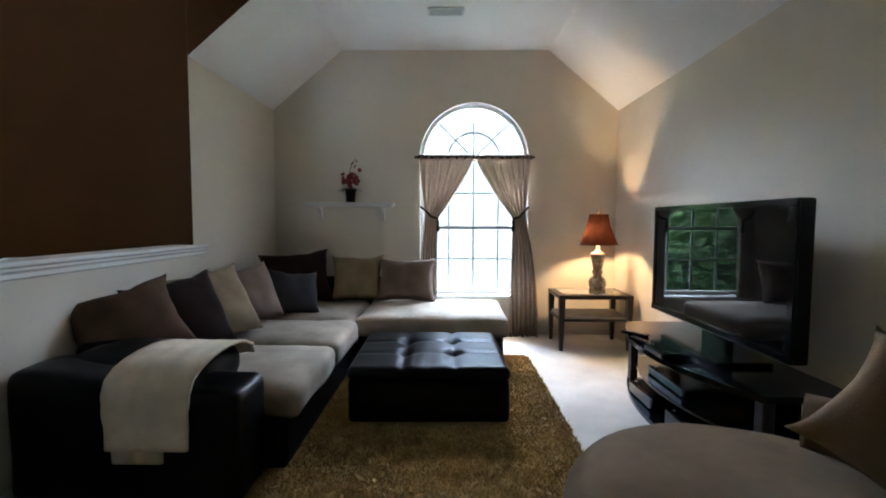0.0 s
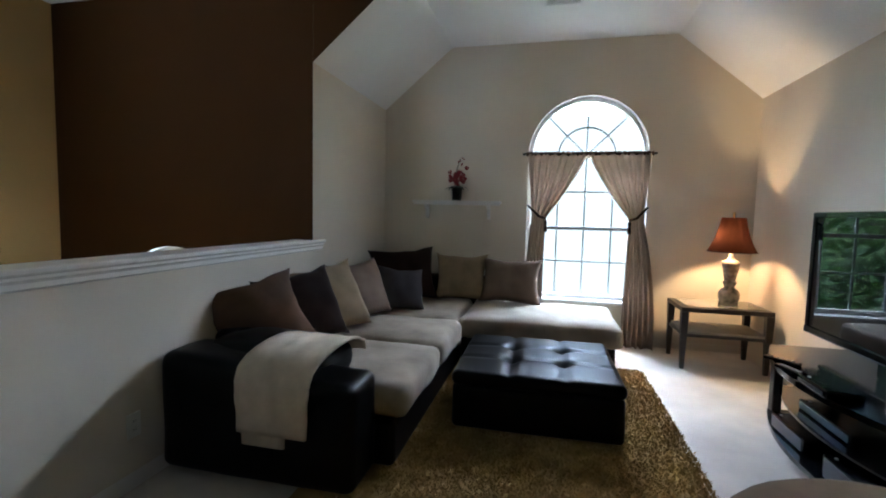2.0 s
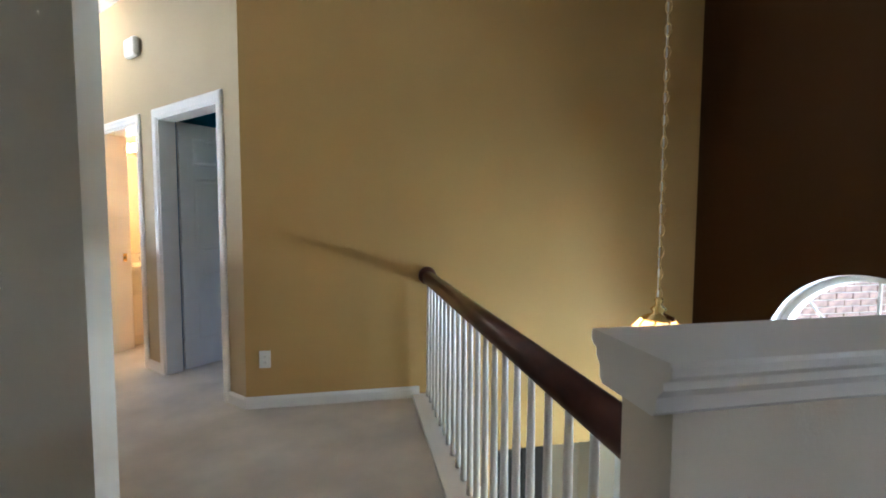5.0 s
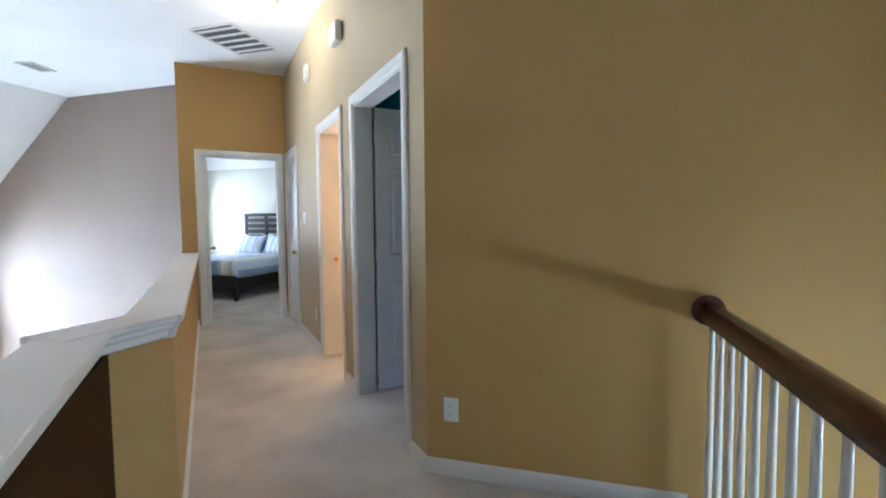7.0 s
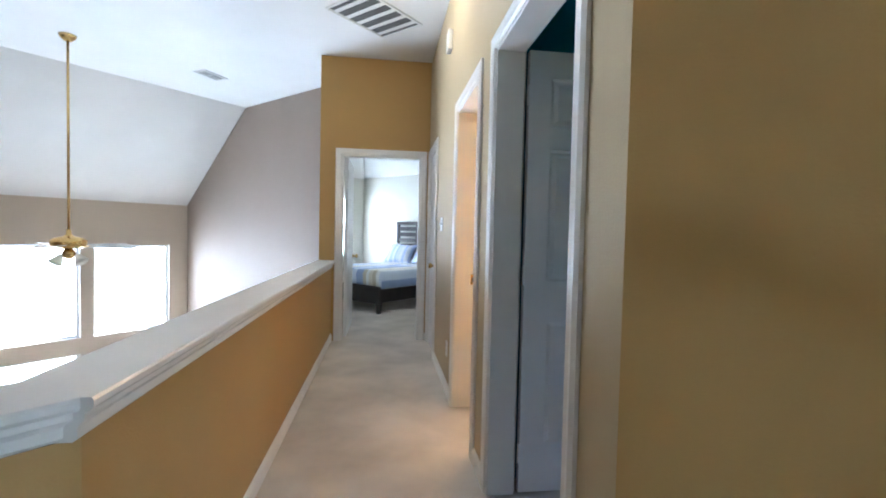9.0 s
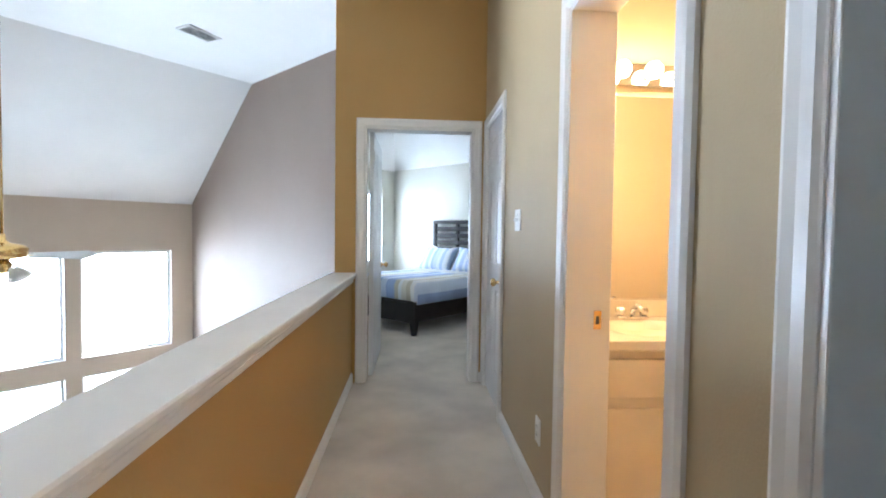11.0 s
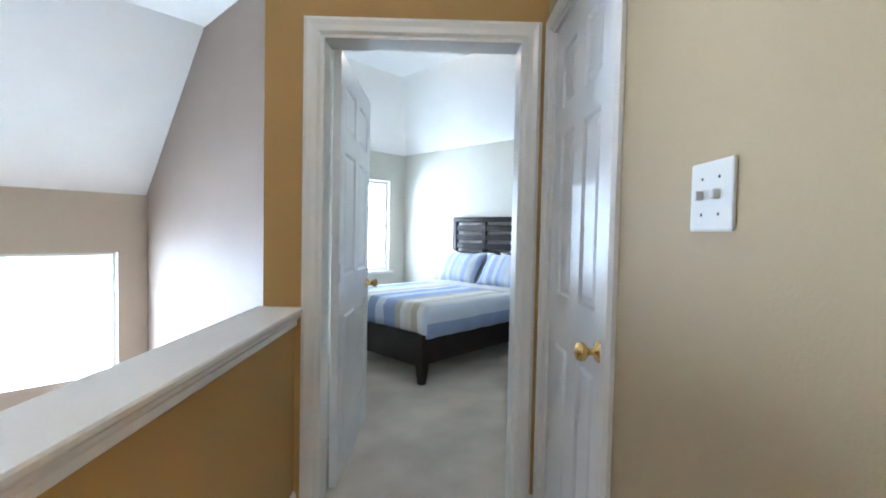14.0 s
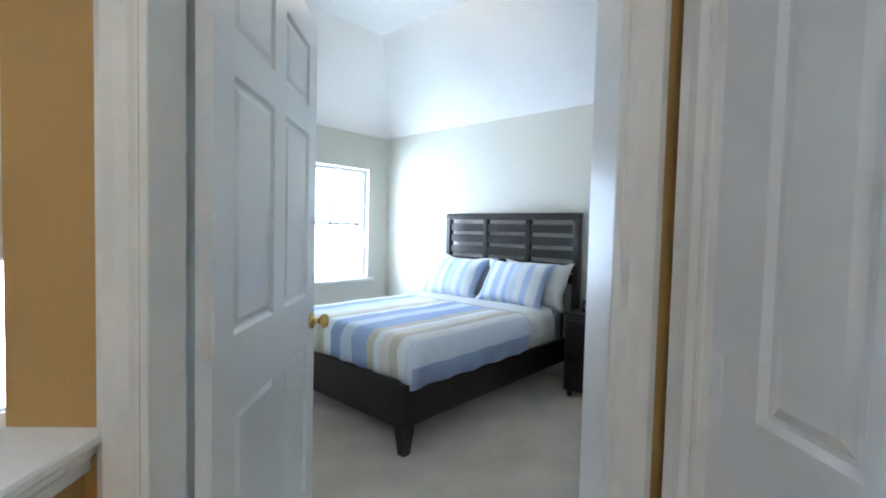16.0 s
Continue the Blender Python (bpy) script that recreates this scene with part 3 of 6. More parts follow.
# a dark cabinet on the lower storey, seen through the foyer doorway
cb = thing("tall_cabinet", "tall dark espresso cabinet beyond the foyer doorway", "cabinet")
part("body", box(0.30, 0.72, -2.34, -1.78, LOW + 0.06, -0.52, 0.006, 2), darkwood, cb)
part("top", box(0.28, 0.74, -2.36, -1.76, -0.52, -0.48, 0.006, 2), darkwood, cb)
for y in (-2.325, -2.05):
    door = part("door", box(0.282, 0.299, y, y + 0.255, LOW + 0.10, -0.55, 0.004, 2), darkwood, cb)
    part("handle", tube([(0.272, y + (0.23 if y < -2.2 else 0.025), -1.7), (0.272, y + (0.23 if y < -2.2 else 0.025), -1.5)], 0.006, 8), steel, door)
part("plinth", box(0.32, 0.70, -2.32, -1.80, LOW, LOW + 0.06), darkwood, cb)
# ---- windows ----


def arch_ring(cx, cz, r0, r1, y0, y1, a0=0.0, a1=180.0, steps=28, bm=None):
    """A flat ring of a half circle in the xz plane, with depth from y0 to y1."""
    out = bm or bmesh.new()
    prev = None
    for i in range(steps + 1):
        a = radians(a0 + (a1 - a0) * i / steps)
        c, s = math.cos(a), math.sin(a)
        q = [out.verts.new((cx + r * c, y, cz + r * s)) for r, y in ((r0, y0), (r1, y0), (r1, y1), (r0, y1))]
        if prev:
            for k in range(4):
                out.faces.new((prev[k], prev[(k + 1) % 4], q[(k + 1) % 4], q[k]))
        else:
            out.faces.new(q)
        prev = q
    out.faces.new(prev[::-1])
    return out


def arch_infill(cx, cz, r, half, top, y0, y1):
    """The wall's corners above an arch: the rectangle round it less the half circle."""
    bm = bmesh.new()
    n = 28
    for y, flipit in ((y0, False), (y1, True)):
        for i in range(n):
            a, b = math.pi * i / n, math.pi * (i + 1) / n
            pa, pb = (cx + r * math.cos(a), cz + r * math.sin(a)), (cx + r * math.cos(b), cz + r * math.sin(b))
            qa, qb = (cx + half * max(-1, min(1, math.cos(a) * 1.45)), top if abs(math.cos(a)) < 0.69 else cz + (top - cz) * min(1, math.sin(a) / 0.724)), (cx + half * max(-1, min(1, math.cos(b) * 1.45)), top if abs(math.cos(b)) < 0.69 else cz + (top - cz) * min(1, math.sin(b) / 0.724))
            vs = []
            corner = [(cx + math.copysign(half, math.cos(a)), top)] if (abs(math.cos(a)) < 0.69) != (abs(math.cos(b)) < 0.69) else []
            for p in (pa, qa, *corner, qb, pb):
                if not vs or (Vector((p[0], y, p[1])) - vs[-1].co).length > 1e-5:
                    vs.append(bm.verts.new((p[0], y, p[1])))
            if len(vs) > 2:
                bm.faces.new(vs)
    for i in range(n):
        a, b = math.pi * i / n, math.pi * (i + 1) / n
        bm.faces.new([bm.verts.new((cx + r * math.cos(t), y, cz + r * math.sin(t))) for t, y in ((a, y0), (b, y0), (b, y1), (a, y1))]).material_index = 1
    return bm


def arched_window(name, cx, cz, r, sill, y_glass, y_room, wall_mat, label, divide, muntin_mat):
    """An arched window in a wall that faces +y: a half round with a sunburst over a double-hung sash."""
    d = -1
    tagged(part(name.replace("window", "wall_arch"), arch_infill(cx, cz, r, r, cz + r, y_room, y_room - 0.128), [wall_mat, trimwhite]), "painted plaster over the arched window", "wall", kind="structure")
    root = thing(name, label, "window", kind="structure")
    yf = y_glass
    part("arch_frame", arch_ring(cx, cz, r - 0.04, r - 0.002, yf - 0.03, yf + 0.03), trimwhite, root, smooth=False)
    part("frame", box(cx - r + 0.002, cx - r + 0.04, yf - 0.03, yf + 0.03, sill, cz, 0.003, 1), trimwhite, root)
    part("frame", box(cx + r - 0.04, cx + r - 0.002, yf - 0.03, yf + 0.03, sill, cz, 0.003, 1), trimwhite, root)
    part("frame", box(cx - r + 0.04, cx + r - 0.04, yf - 0.03, yf + 0.03, sill, sill + 0.045, 0.003, 1), trimwhite, root)
    part("transom", box(cx - r + 0.04, cx + r - 0.04, yf - 0.03, yf + 0.03, cz - 0.03, cz + 0.03, 0.003, 1), trimwhite, root)
    mid = (sill + cz) / 2 - 0.01
    part("meeting_rail", box(cx - r + 0.04, cx + r - 0.04, yf - 0.022, yf + 0.028, mid - 0.018, mid + 0.018, 0.003, 1), muntin_mat, root)
    w = 2 * (r - 0.04)
    for i in range(1, divide):
        x = cx - r + 0.04 + w * i / divide
        part("muntin", box(x - 0.008, x + 0.008, yf - 0.008, yf + 0.008, sill + 0.045, cz - 0.03), muntin_mat, root)
    for z in ((sill + 0.045 + mid) / 2, (mid + cz) / 2):
        part("muntin", box(cx - r + 0.04, cx + r - 0.04, yf - 0.007, yf + 0.007, z - 0.008, z + 0.008), muntin_mat, root)
    part("muntin_arc", arch_ring(cx, cz, 0.47 * r, 0.47 * r + 0.016, yf - 0.008, yf + 0.008), muntin_mat, root)
    for ang in (45, 90, 135):
        a = radians(ang)
        c, s = math.cos(a), math.sin(a)
        part("muntin_ray", tube([(cx + 0.03 * c, yf, cz + 0.03 * s), (cx + (r - 0.04) * c, yf, cz + (r - 0.04) * s)], 0.008, 6), muntin_mat, root)
    g = part("pane", box(cx - r + 0.03, cx + r - 0.03, yf - 0.002, yf + 0.002, sill + 0.03, cz), windowglass, root)
    g.visible_shadow = False
    bm = bmesh.new()
    for y in (yf - 0.002, yf + 0.002):
        bm.faces.new([bm.verts.new((cx + (r - 0.03) * math.cos(math.pi * i / 24), y, cz + (r - 0.03) * math.sin(math.pi * i / 24))) for i in range(25)])
    g = part("arch_pane", bm, windowglass, root)
    g.visible_shadow = False
    part("sill", box(cx - r - 0.05, cx + r + 0.05, yf + 0.03, y_room + 0.05, sill - 0.03, sill + 0.002, 0.008, 2), trimwhite, root)
    return root


muntinm = material("muntin_grey", (0.45, 0.47, 0.47), rough=0.5, vary=0.05)
arched_window("window_1", -4.75, 1.945, 0.59, 0.44, -5.09, -4.99, greige, "tall white arched window with a sunburst grille", 4, muntinm)
arched_window("window_2", -1.22, 0.39, 0.58, -1.3, -3.475, -3.375, brown, "arched foyer window with a sunburst grille", 4, trimwhite)


def plain_window(name, x0, x1, z0, z1, y, label, cols=1, rows=1, inward=-1, blind=False):
    root = thing(name, label, "window", kind="structure")
    part("frame", box(x0, x0 + 0.04, y - 0.03, y + 0.03, z0, z1, 0.003, 1), trimwhite, root)
    part("frame", box(x1 - 0.04, x1, y - 0.03, y + 0.03, z0, z1, 0.003, 1), trimwhite, root)
    part("frame", box(x0 + 0.04, x1 - 0.04, y - 0.03, y + 0.03, z0, z0 + 0.04, 0.003, 1), trimwhite, root)
    part("frame", box(x0 + 0.04, x1 - 0.04, y - 0.03, y + 0.03, z1 - 0.04, z1, 0.003, 1), trimwhite, root)
    for i in range(1, cols):
        x = x0 + (x1 - x0) * i / cols
        part("mullion", box(x - 0.014, x + 0.014, y - 0.02, y + 0.02, z0 + 0.04, z1 - 0.04, 0.002, 1), trimwhite, root)
    for i in range(1, rows):
        z = z0 + (z1 - z0) * i / rows
        part("meeting_rail", box(x0 + 0.04, x1 - 0.04, y - 0.022, y + 0.022, z - 0.016, z + 0.016, 0.002, 1), trimwhite, root)
    g = part("pane", box(x0 + 0.03, x1 - 0.03, y - 0.002, y + 0.002, z0 + 0.03, z1 - 0.03), windowglass, root)
    g.visible_shadow = False
    return root


for k, (x0, x1) in enumerate(((1.45, 2.55), (0.18, 1.28))):
    plain_window("window_%d" % (3 + 2 * k), x0, x1, -0.54, 0.9, 8.43, "tall fixed living room window")
    plain_window("window_%d" % (4 + 2 * k), x0, x1, -2.4, -0.79, 8.43, "tall fixed living room window")
w7 = plain_window("window_7", 4.49, 5.44, 0.67, 1.92, 6.88, "white bedroom window with a cross of muntins", 2, 2)
part("sill", box(4.44, 5.49, 6.74, 6.84, 0.635, 0.672, 0.006, 2), trimwhite, w7)

# bright haze of sky beyond the north windows and over the lawn
skyglow = glow("bright_sky", (0.92, 0.96, 1.0), 1.6)
haze = glow("pale_green_haze", (0.92, 1.0, 0.94), 0.128, (0.0, 0.0, 0.0))
haze_north = glow("pale_haze", (0.93, 0.97, 1.0), 0.12, (0.0, 0.0, 0.0))
for nm, x0, x1, y, z0, z1 in (("backdrop_living", -4, 4.4, 12.0, -4, 6), ("backdrop_bedroom", 4.5, 9.5, 12.0, -3, 6), ("backdrop_south", -22, -2.6, -26.0, -4, 11)):
    tagged(part(nm, box(x0, x1, y, y + 0.05, z0, z1), {"backdrop_south": haze, "backdrop_bedroom": haze_north}.get(nm, skyglow)), "bright hazy sky beyond the windows", "sky", kind="structure")


# ---- outside: trees and a brick wing ----
def tree(name, x, y, height, spread, seed, leaves=2600):
    rnd = random.Random(seed)
    root = thing(name, "leafy green broadleaf tree on the lawn", "tree", pose(x, y, LOW - 0.25), group="trees in the yard")
    bm = bmesh.new()
    top = height * 0.7
    tips = []

    def limb(a, b, r0, r1):
        a, b = Vector(a), Vector(b)
        mid = (a + b) / 2 + Vector((rnd.uniform(-.15, .15), rnd.uniform(-.15, .15), 0))
        pts, rad = [a, mid, b], [r0, (r0 + r1) / 2, r1]
        rings = []
        for p, r in zip(pts, rad):
            d = (b - a).normalized()
            u = d.orthogonal().normalized()
            w = d.cross(u)
            rings.append([bm.verts.new(p + r * (math.cos(k * math.pi / 3) * u + math.sin(k * math.pi / 3) * w)) for k in range(6)])
        for p, q in zip(rings, rings[1:]):
            for k in range(6):
                bm.faces.new((p[k], p[(k + 1) % 6], q[(k + 1) % 6], q[k]))

    limb((0, 0, 0), (0.1, 0, top * 0.5), height * 0.022, height * 0.017)
    limb((0.1, 0, top * 0.5), (0, 0.1, top), height * 0.017, height * 0.006)
    for i in range(14):
        z = height * rnd.uniform(0.18, 0.7)
        a = rnd.uniform(0, 6.283)
        tip = Vector((math.cos(a) * spread * rnd.uniform(.5, 1), math.sin(a) * spread * rnd.uniform(.5, 1), z + rnd.uniform(.3, 1.4)))
        limb((0.05, 0.03, z), tip, height * 0.007, 0.012)
        tips.append(tip)
    part("trunk", bm, bark, root)
    lv = bmesh.new()
    for i in range(leaves):
        t = rnd.choice(tips) * rnd.uniform(0.55, 1.05)
        c = t + Vector((rnd.gauss(0, .5), rnd.gauss(0, .5), rnd.gauss(0, .45)))
        u = Vector((rnd.gauss(0, 1), rnd.gauss(0, 1), rnd.gauss(0, .5))).normalized()
        w = u.orthogonal().normalized()
        s = rnd.uniform(0.07, 0.15)
        lv.faces.new([lv.verts.new(c + p) for p in (-u * s, w * s * .5, u * s, -w * s * .5)])
    tagged(part("crown", lv, foliage, root), "loose crown of many small green leaves")
    return root


tree("tree", -0.2, -11.5, 7.5, 2.4, 9, 3000)
tree("tree", -1.1, -9.8, 7.0, 1.8, 17, 7000)
tree("tree", 1.6, -12.8, 8.5, 2.8, 19, 8000)
tree("tree", 3.2, -9.5, 7.5, 2.6, 21, 4000)
# far woods closing the view to the south
rw = random.Random(12)
wv, wf = [], []
for i in range(18000):
    x, z = rw.uniform(-0.8, 24), LOW + 9.5 * rw.random() ** 0.8
    y = -19 - 3.5 * rw.random() + 1.2 * math.sin(x * 0.9) + 0.12 * (z - LOW)
    u = Vector((rw.gauss(0, 1), rw.gauss(0, 1), rw.gauss(0, 0.6))).normalized()
    w = u.orthogonal().normalized()
    sz = rw.uniform(0.12, 0.3)
    k = len(wv)
    wv += [(x - u.x * sz, y - u.y * sz, z - u.z * sz), (x + w.x * sz * .6, y + w.y * sz * .6, z + w.z * sz * .6), (x + u.x * sz, y + u.y * sz, z + u.z * sz), (x - w.x * sz * .6, y - w.y * sz * .6, z - w.z * sz * .6)]
    wf.append((k, k + 1, k + 2, k + 3))
wm = bpy.data.meshes.new("far_woods")
wm.from_pydata(wv, [], wf)
wm.materials.append(foliage)
tagged(new("far_woods", wm), "dense green woods behind the yard", "woods", kind="stuff")
# ---- soft shapes ----


def soft_box(x0, x1, y0, y1, z0, z1, r, n=9, puff=0.0, rough=0.0, seed=0.0):
    """A padded block: rounded all over, its top swelling by puff, its faces slightly uneven."""
    bm = bmesh.new()
    bmesh.ops.create_cube(bm, size=2.0)
    bmesh.ops.subdivide_edges(bm, edges=bm.edges[:], cuts=n, use_grid_fill=True)
    hx, hy, hz = (x1 - x0) / 2, (y1 - y0) / 2, (z1 - z0) / 2
    c = Vector(((x0 + x1) / 2, (y0 + y1) / 2, (z0 + z1) / 2))
    for v in bm.verts:
        p = Vector((v.co.x * hx, v.co.y * hy, v.co.z * hz))
        # crowd the grid towards the edges
        q = Vector([math.copysign(h * math.sin(abs(a) / h * math.pi / 2) ** 0.9, a) for a, h in zip(p, (hx, hy, hz))])
        k = Vector((max(-hx + r, min(hx - r, q.x)), max(-hy + r, min(hy - r, q.y)), max(-hz + r, min(hz - r, q.z))))
        d = q - k
        if d.length > 1e-6:
            q = k + d.normalized() * r
        u, w = q.x / hx, q.y / hy
        if v.co.z > -0.2:
            q.z += puff * (1 - u * u) * (1 - w * w) * (0.5 + 0.5 * v.co.z)
        if rough:
            q += rough * noise.noise_vector(q * 5 + Vector((seed, seed, seed)))
        v.co = c + q
    return bm


def pillow(name, w, h, t, m, mat, label, seed=0, group="loose cushions on the sofa"):
    """A scatter cushion standing on its lower edge: x along it, z up, y its depth."""
    n = 18
    bm = bmesh.new()
    side = {}
    for s in (-1, 1):
        for i in range(n + 1):
            for j in range(n + 1):
                u, v = 2 * i / n - 1, 2 * j / n - 1
                rim = i in (0, n) or j in (0, n)
                if rim and s == 1:
                    side[s, i, j] = side[-1, i, j]
                    continue
                bow = 0.15
                x = u * w / 2 * (1 - bow * (1 - v * v) * abs(u) ** 3 + 0.0)
                z = v * h / 2 * (1 - bow * (1 - u * u) * abs(v) ** 3)
                d = 0 if rim else s * t / 2 * ((1 - u * u) * (1 - v * v)) ** 0.42
                p = Vector((x, d, z + h / 2 * 0.96))
                p += 0.017 * noise.noise_vector(Vector((x * 7 + seed * 3.1, d * 4, z * 7)))
                side[s, i, j] = bm.verts.new(p)
        for i in range(n):
            for j in range(n):
                q = [side[s, i, j], side[s, i + 1, j], side[s, i + 1, j + 1], side[s, i, j + 1]]
                bm.faces.new(q if s < 0 else q[::-1])
    ob = part(name, bm, mat, smooth=True)
    ob.matrix_basis = m
    tagged(ob, label, "cushion", group)
    return ob


# ---- loft: sectional sofa ----
sofa = thing("sectional_sofa", "L-shaped sectional sofa, black faux leather base and beige microsuede seats", "sofa", pose(0, 0, 0))
part("base", box(-3.68, -2.62, -4.85, -2.16, 0.03, 0.26, 0.03, 3), blackleather, sofa, "black faux leather base")
part("chaise_base", box(-4.95, -3.69, -4.85, -3.86, 0.03, 0.26, 0.03, 3), blackleather, sofa, "black faux leather chaise base")
def sloped_arm():
    """The padded arm, a little higher at the back than at the front."""
    bm = soft_box(-3.59, -2.585, -2.18, -1.87, 0.03, 0.53, 0.05, 13, 0.012, 0.006, 1)
    for v in bm.verts:
        if v.co.z > 0.3:
            v.co.z += 0.075 * max(0.0, min(1.0, (v.co.x + 3.35) / 0.6)) * (v.co.z - 0.3) / 0.23
    return bm


part("armrest", sloped_arm(), blackleather, sofa, "padded black faux leather armrest, higher at the back", smooth=True)
part("arm_pad", soft_box(-3.36, -2.64, -2.46, -2.0, 0.40, 0.615, 0.10, 11, 0.03, 0.01, 8), blackleather, sofa, "rounded black faux leather arm pad", smooth=True)
part("backrest", soft_box(-2.80, -2.60, -4.9, -2.2, 0.2, 0.64, 0.06, 9, 0.0, 0.005, 2), blackleather, sofa, "low black faux leather back", smooth=True)
part("chaise_backrest", soft_box(-4.05, -2.82, -4.92, -4.76, 0.2, 0.66, 0.05, 9, 0.0, 0.005, 3), blackleather, sofa, "low black faux leather back", smooth=True)
part("seat_cushion", soft_box(-3.73, -2.78, -2.98, -2.2, 0.25, 0.43, 0.06, 11, 0.03, 0.012, 4), suede, sofa, "beige microsuede seat cushion", smooth=True)
part("seat_cushion", soft_box(-3.73, -2.78, -3.72, -2.99, 0.25, 0.435, 0.06, 11, 0.03, 0.012, 5), suede, sofa, "beige microsuede seat cushion", smooth=True)
part("seat_cushion", soft_box(-3.66, -2.78, -4.76, -3.73, 0.25, 0.43, 0.06, 11, 0.02, 0.012, 6), suede, sofa, "beige microsuede corner cushion", smooth=True)
part("chaise_cushion", soft_box(-5.0, -3.67, -4.78, -3.80, 0.25, 0.43, 0.065, 11, 0.025, 0.012, 7), suede, sofa, "beige microsuede chaise cushion", smooth=True)
for i, (x, y) in enumerate(((-2.68, -2.02), (-3.5, -2.02), (-4.87, -3.94), (-4.87, -4.78), (-2.68, -4.78), (-3.6, -3.5))):
    part("foot", lathe([(0.022, 0), (0.03, 0.04)], 12, at=(x, y, 0)), blackgloss, sofa)



def sofa_pillow(name, x, y, z, w, h, t, turn, lean, mat, label, seed, roll=0):
    return pillow(name, w, h, t, Matrix.Translation((x, y, z)) @ Matrix.Rotation(radians(turn), 4, "Z") @ Matrix.Rotation(radians(lean), 4, "X") @ Matrix.Rotation(radians(roll), 4, "Y"), mat, label, seed)


sofa_pillow("throw_pillow", -2.83, -2.44, 0.47, 0.57, 0.47, 0.23, 48, 26, brownpillow, "brown suede throw pillow by the sofa arm", 1, 14)
sofa_pillow("throw_pillow", -2.95, -2.70, 0.445, 0.56, 0.51, 0.24, 58, 24, darkpillow, "dark chocolate cloth throw pillow", 2, 8)
sofa_pillow("throw_pillow", -2.98, -3.01, 0.445, 0.60, 0.53, 0.27, 60, 26, olivepillow, "olive-beige suede throw pillow", 3, 8)
sofa_pillow("throw_pillow", -2.98, -3.52, 0.445, 0.55, 0.50, 0.23, 62, 24, mauvepillow, "mauve-brown suede throw pillow", 4, 4)
sofa_pillow("throw_pillow", -3.16, -3.86, 0.445, 0.47, 0.41, 0.19, 44, 26, charcoalpillow, "small charcoal cloth throw pillow", 5, -8)
sofa_pillow("throw_pillow", -3.05, -4.32, 0.445, 0.68, 0.54, 0.2, 30, 16, darkpillow, "large dark chocolate corner pillow", 6, 3)
sofa_pillow("throw_pillow", -3.55, -4.54, 0.445, 0.55, 0.49, 0.22, 3, 16, olivepillow, "olive-beige suede throw pillow", 7, 0)
sofa_pillow("throw_pillow", -4.04, -4.50, 0.445, 0.62, 0.47, 0.23, -5, 18, mauvepillow, "mauve-brown suede throw pillow", 8, 0)


def drape(name, path, y0, y1, mat, label):
    """A folded blanket laid over the arm: a profile of (across, up) drawn along x with soft folds."""
    bm = bmesh.new()
    n = 16
    rows = []
    for i in range(n + 1):
        u = i / n
        row = []
        for k, (yy, z) in enumerate(path):
            t = k / (len(path) - 1)
            x = y0 + (y1 - y0) * u + 0.05 * (t - 0.3) * (0.5 - u) + 0.01 * math.sin(9 * t + 2)
            x += 0.05 * max(0.0, t - 0.45)
            fold = 0.006 * math.sin(u * 23 + t * 3) + 0.004 * math.sin(u * 51)
            row.append(bm.verts.new((x, yy + fold * (1 if t > 0.5 else 0.3), z + fold * 0.6)))
        rows.append(row)
    for a, b in zip(rows, rows[1:]):
        for k in range(len(path) - 1):
            bm.faces.new((a[k], a[k + 1], b[k + 1], b[k]))
    ob = part(name, bm, mat, smooth=True)
    s = ob.modifiers.new("thickness", "SOLIDIFY")
    s.thickness, s.offset = 0.014, 1
    return tagged(ob, label, "blanket" if label else "")


def over_arm(front, top, hem, back=-2.40):
    """The blanket's profile: up from the seat, over the rounded arm and down its front."""
    pts = [(back, top - 0.10), (back + 0.02, top - 0.05)]
    for i in range(9):
        a = math.pi * (0.86 - 0.86 * i / 8)
        pts.append(((back + front) / 2 + 0.02 + (front - back) / 2 * math.cos(a) * 0.97, top - 0.11 + 0.12 * math.sin(a) ** 0.7))
    n = 9
    return pts + [(front + 0.004 * math.sin(i), top - 0.13 - (top - 0.13 - hem) * i / n) for i in range(1, n + 1)]


drape("throw_blanket", over_arm(-1.835, 0.645, 0.30), -3.43, -3.05, throwcloth, "cream knitted throw blanket folded over the sofa arm")
under_fold = [(-1.847, 0.48 - 0.05 * i) for i in range(6)]
lower = drape("throw_fold", under_fold, -3.30, -3.07, throwcloth, "")
lower.parent = bpy.data.objects["throw_blanket"]

# ottoman
ot = thing("ottoman", "square black faux leather ottoman with a button-tufted top", "ottoman", pose(-4.345, -3.13, 0, 0, 0, 1.0))
part("body", soft_box(-0.49, 0.49, -0.45, 0.45, 0.03, 0.30, 0.03, 9, 0, 0.004, 11), blackleather, ot, smooth=True)


def tufted_top():
    bm = soft_box(-0.495, 0.495, -0.455, 0.455, 0.285, 0.375, 0.04, 61, 0.012, 0.003, 12)
    spots = [(x, y) for x in (-0.16, 0.16) for y in (-0.14, 0.14)]
    for v in bm.verts:
        if v.co.z > 0.34:
            for x, y in spots:
                d = math.hypot(v.co.x - x, v.co.y - y)
                v.co.z -= 0.034 * math.exp(-(d / 0.05) ** 2)
            for x in (-0.16, 0.16):
                v.co.z -= 0.014 * math.exp(-((v.co.x - x) / 0.022) ** 2)
            for y in (-0.14, 0.14):
                v.co.z -= 0.010 * math.exp(-((v.co.y - y) / 0.022) ** 2)
    return bm


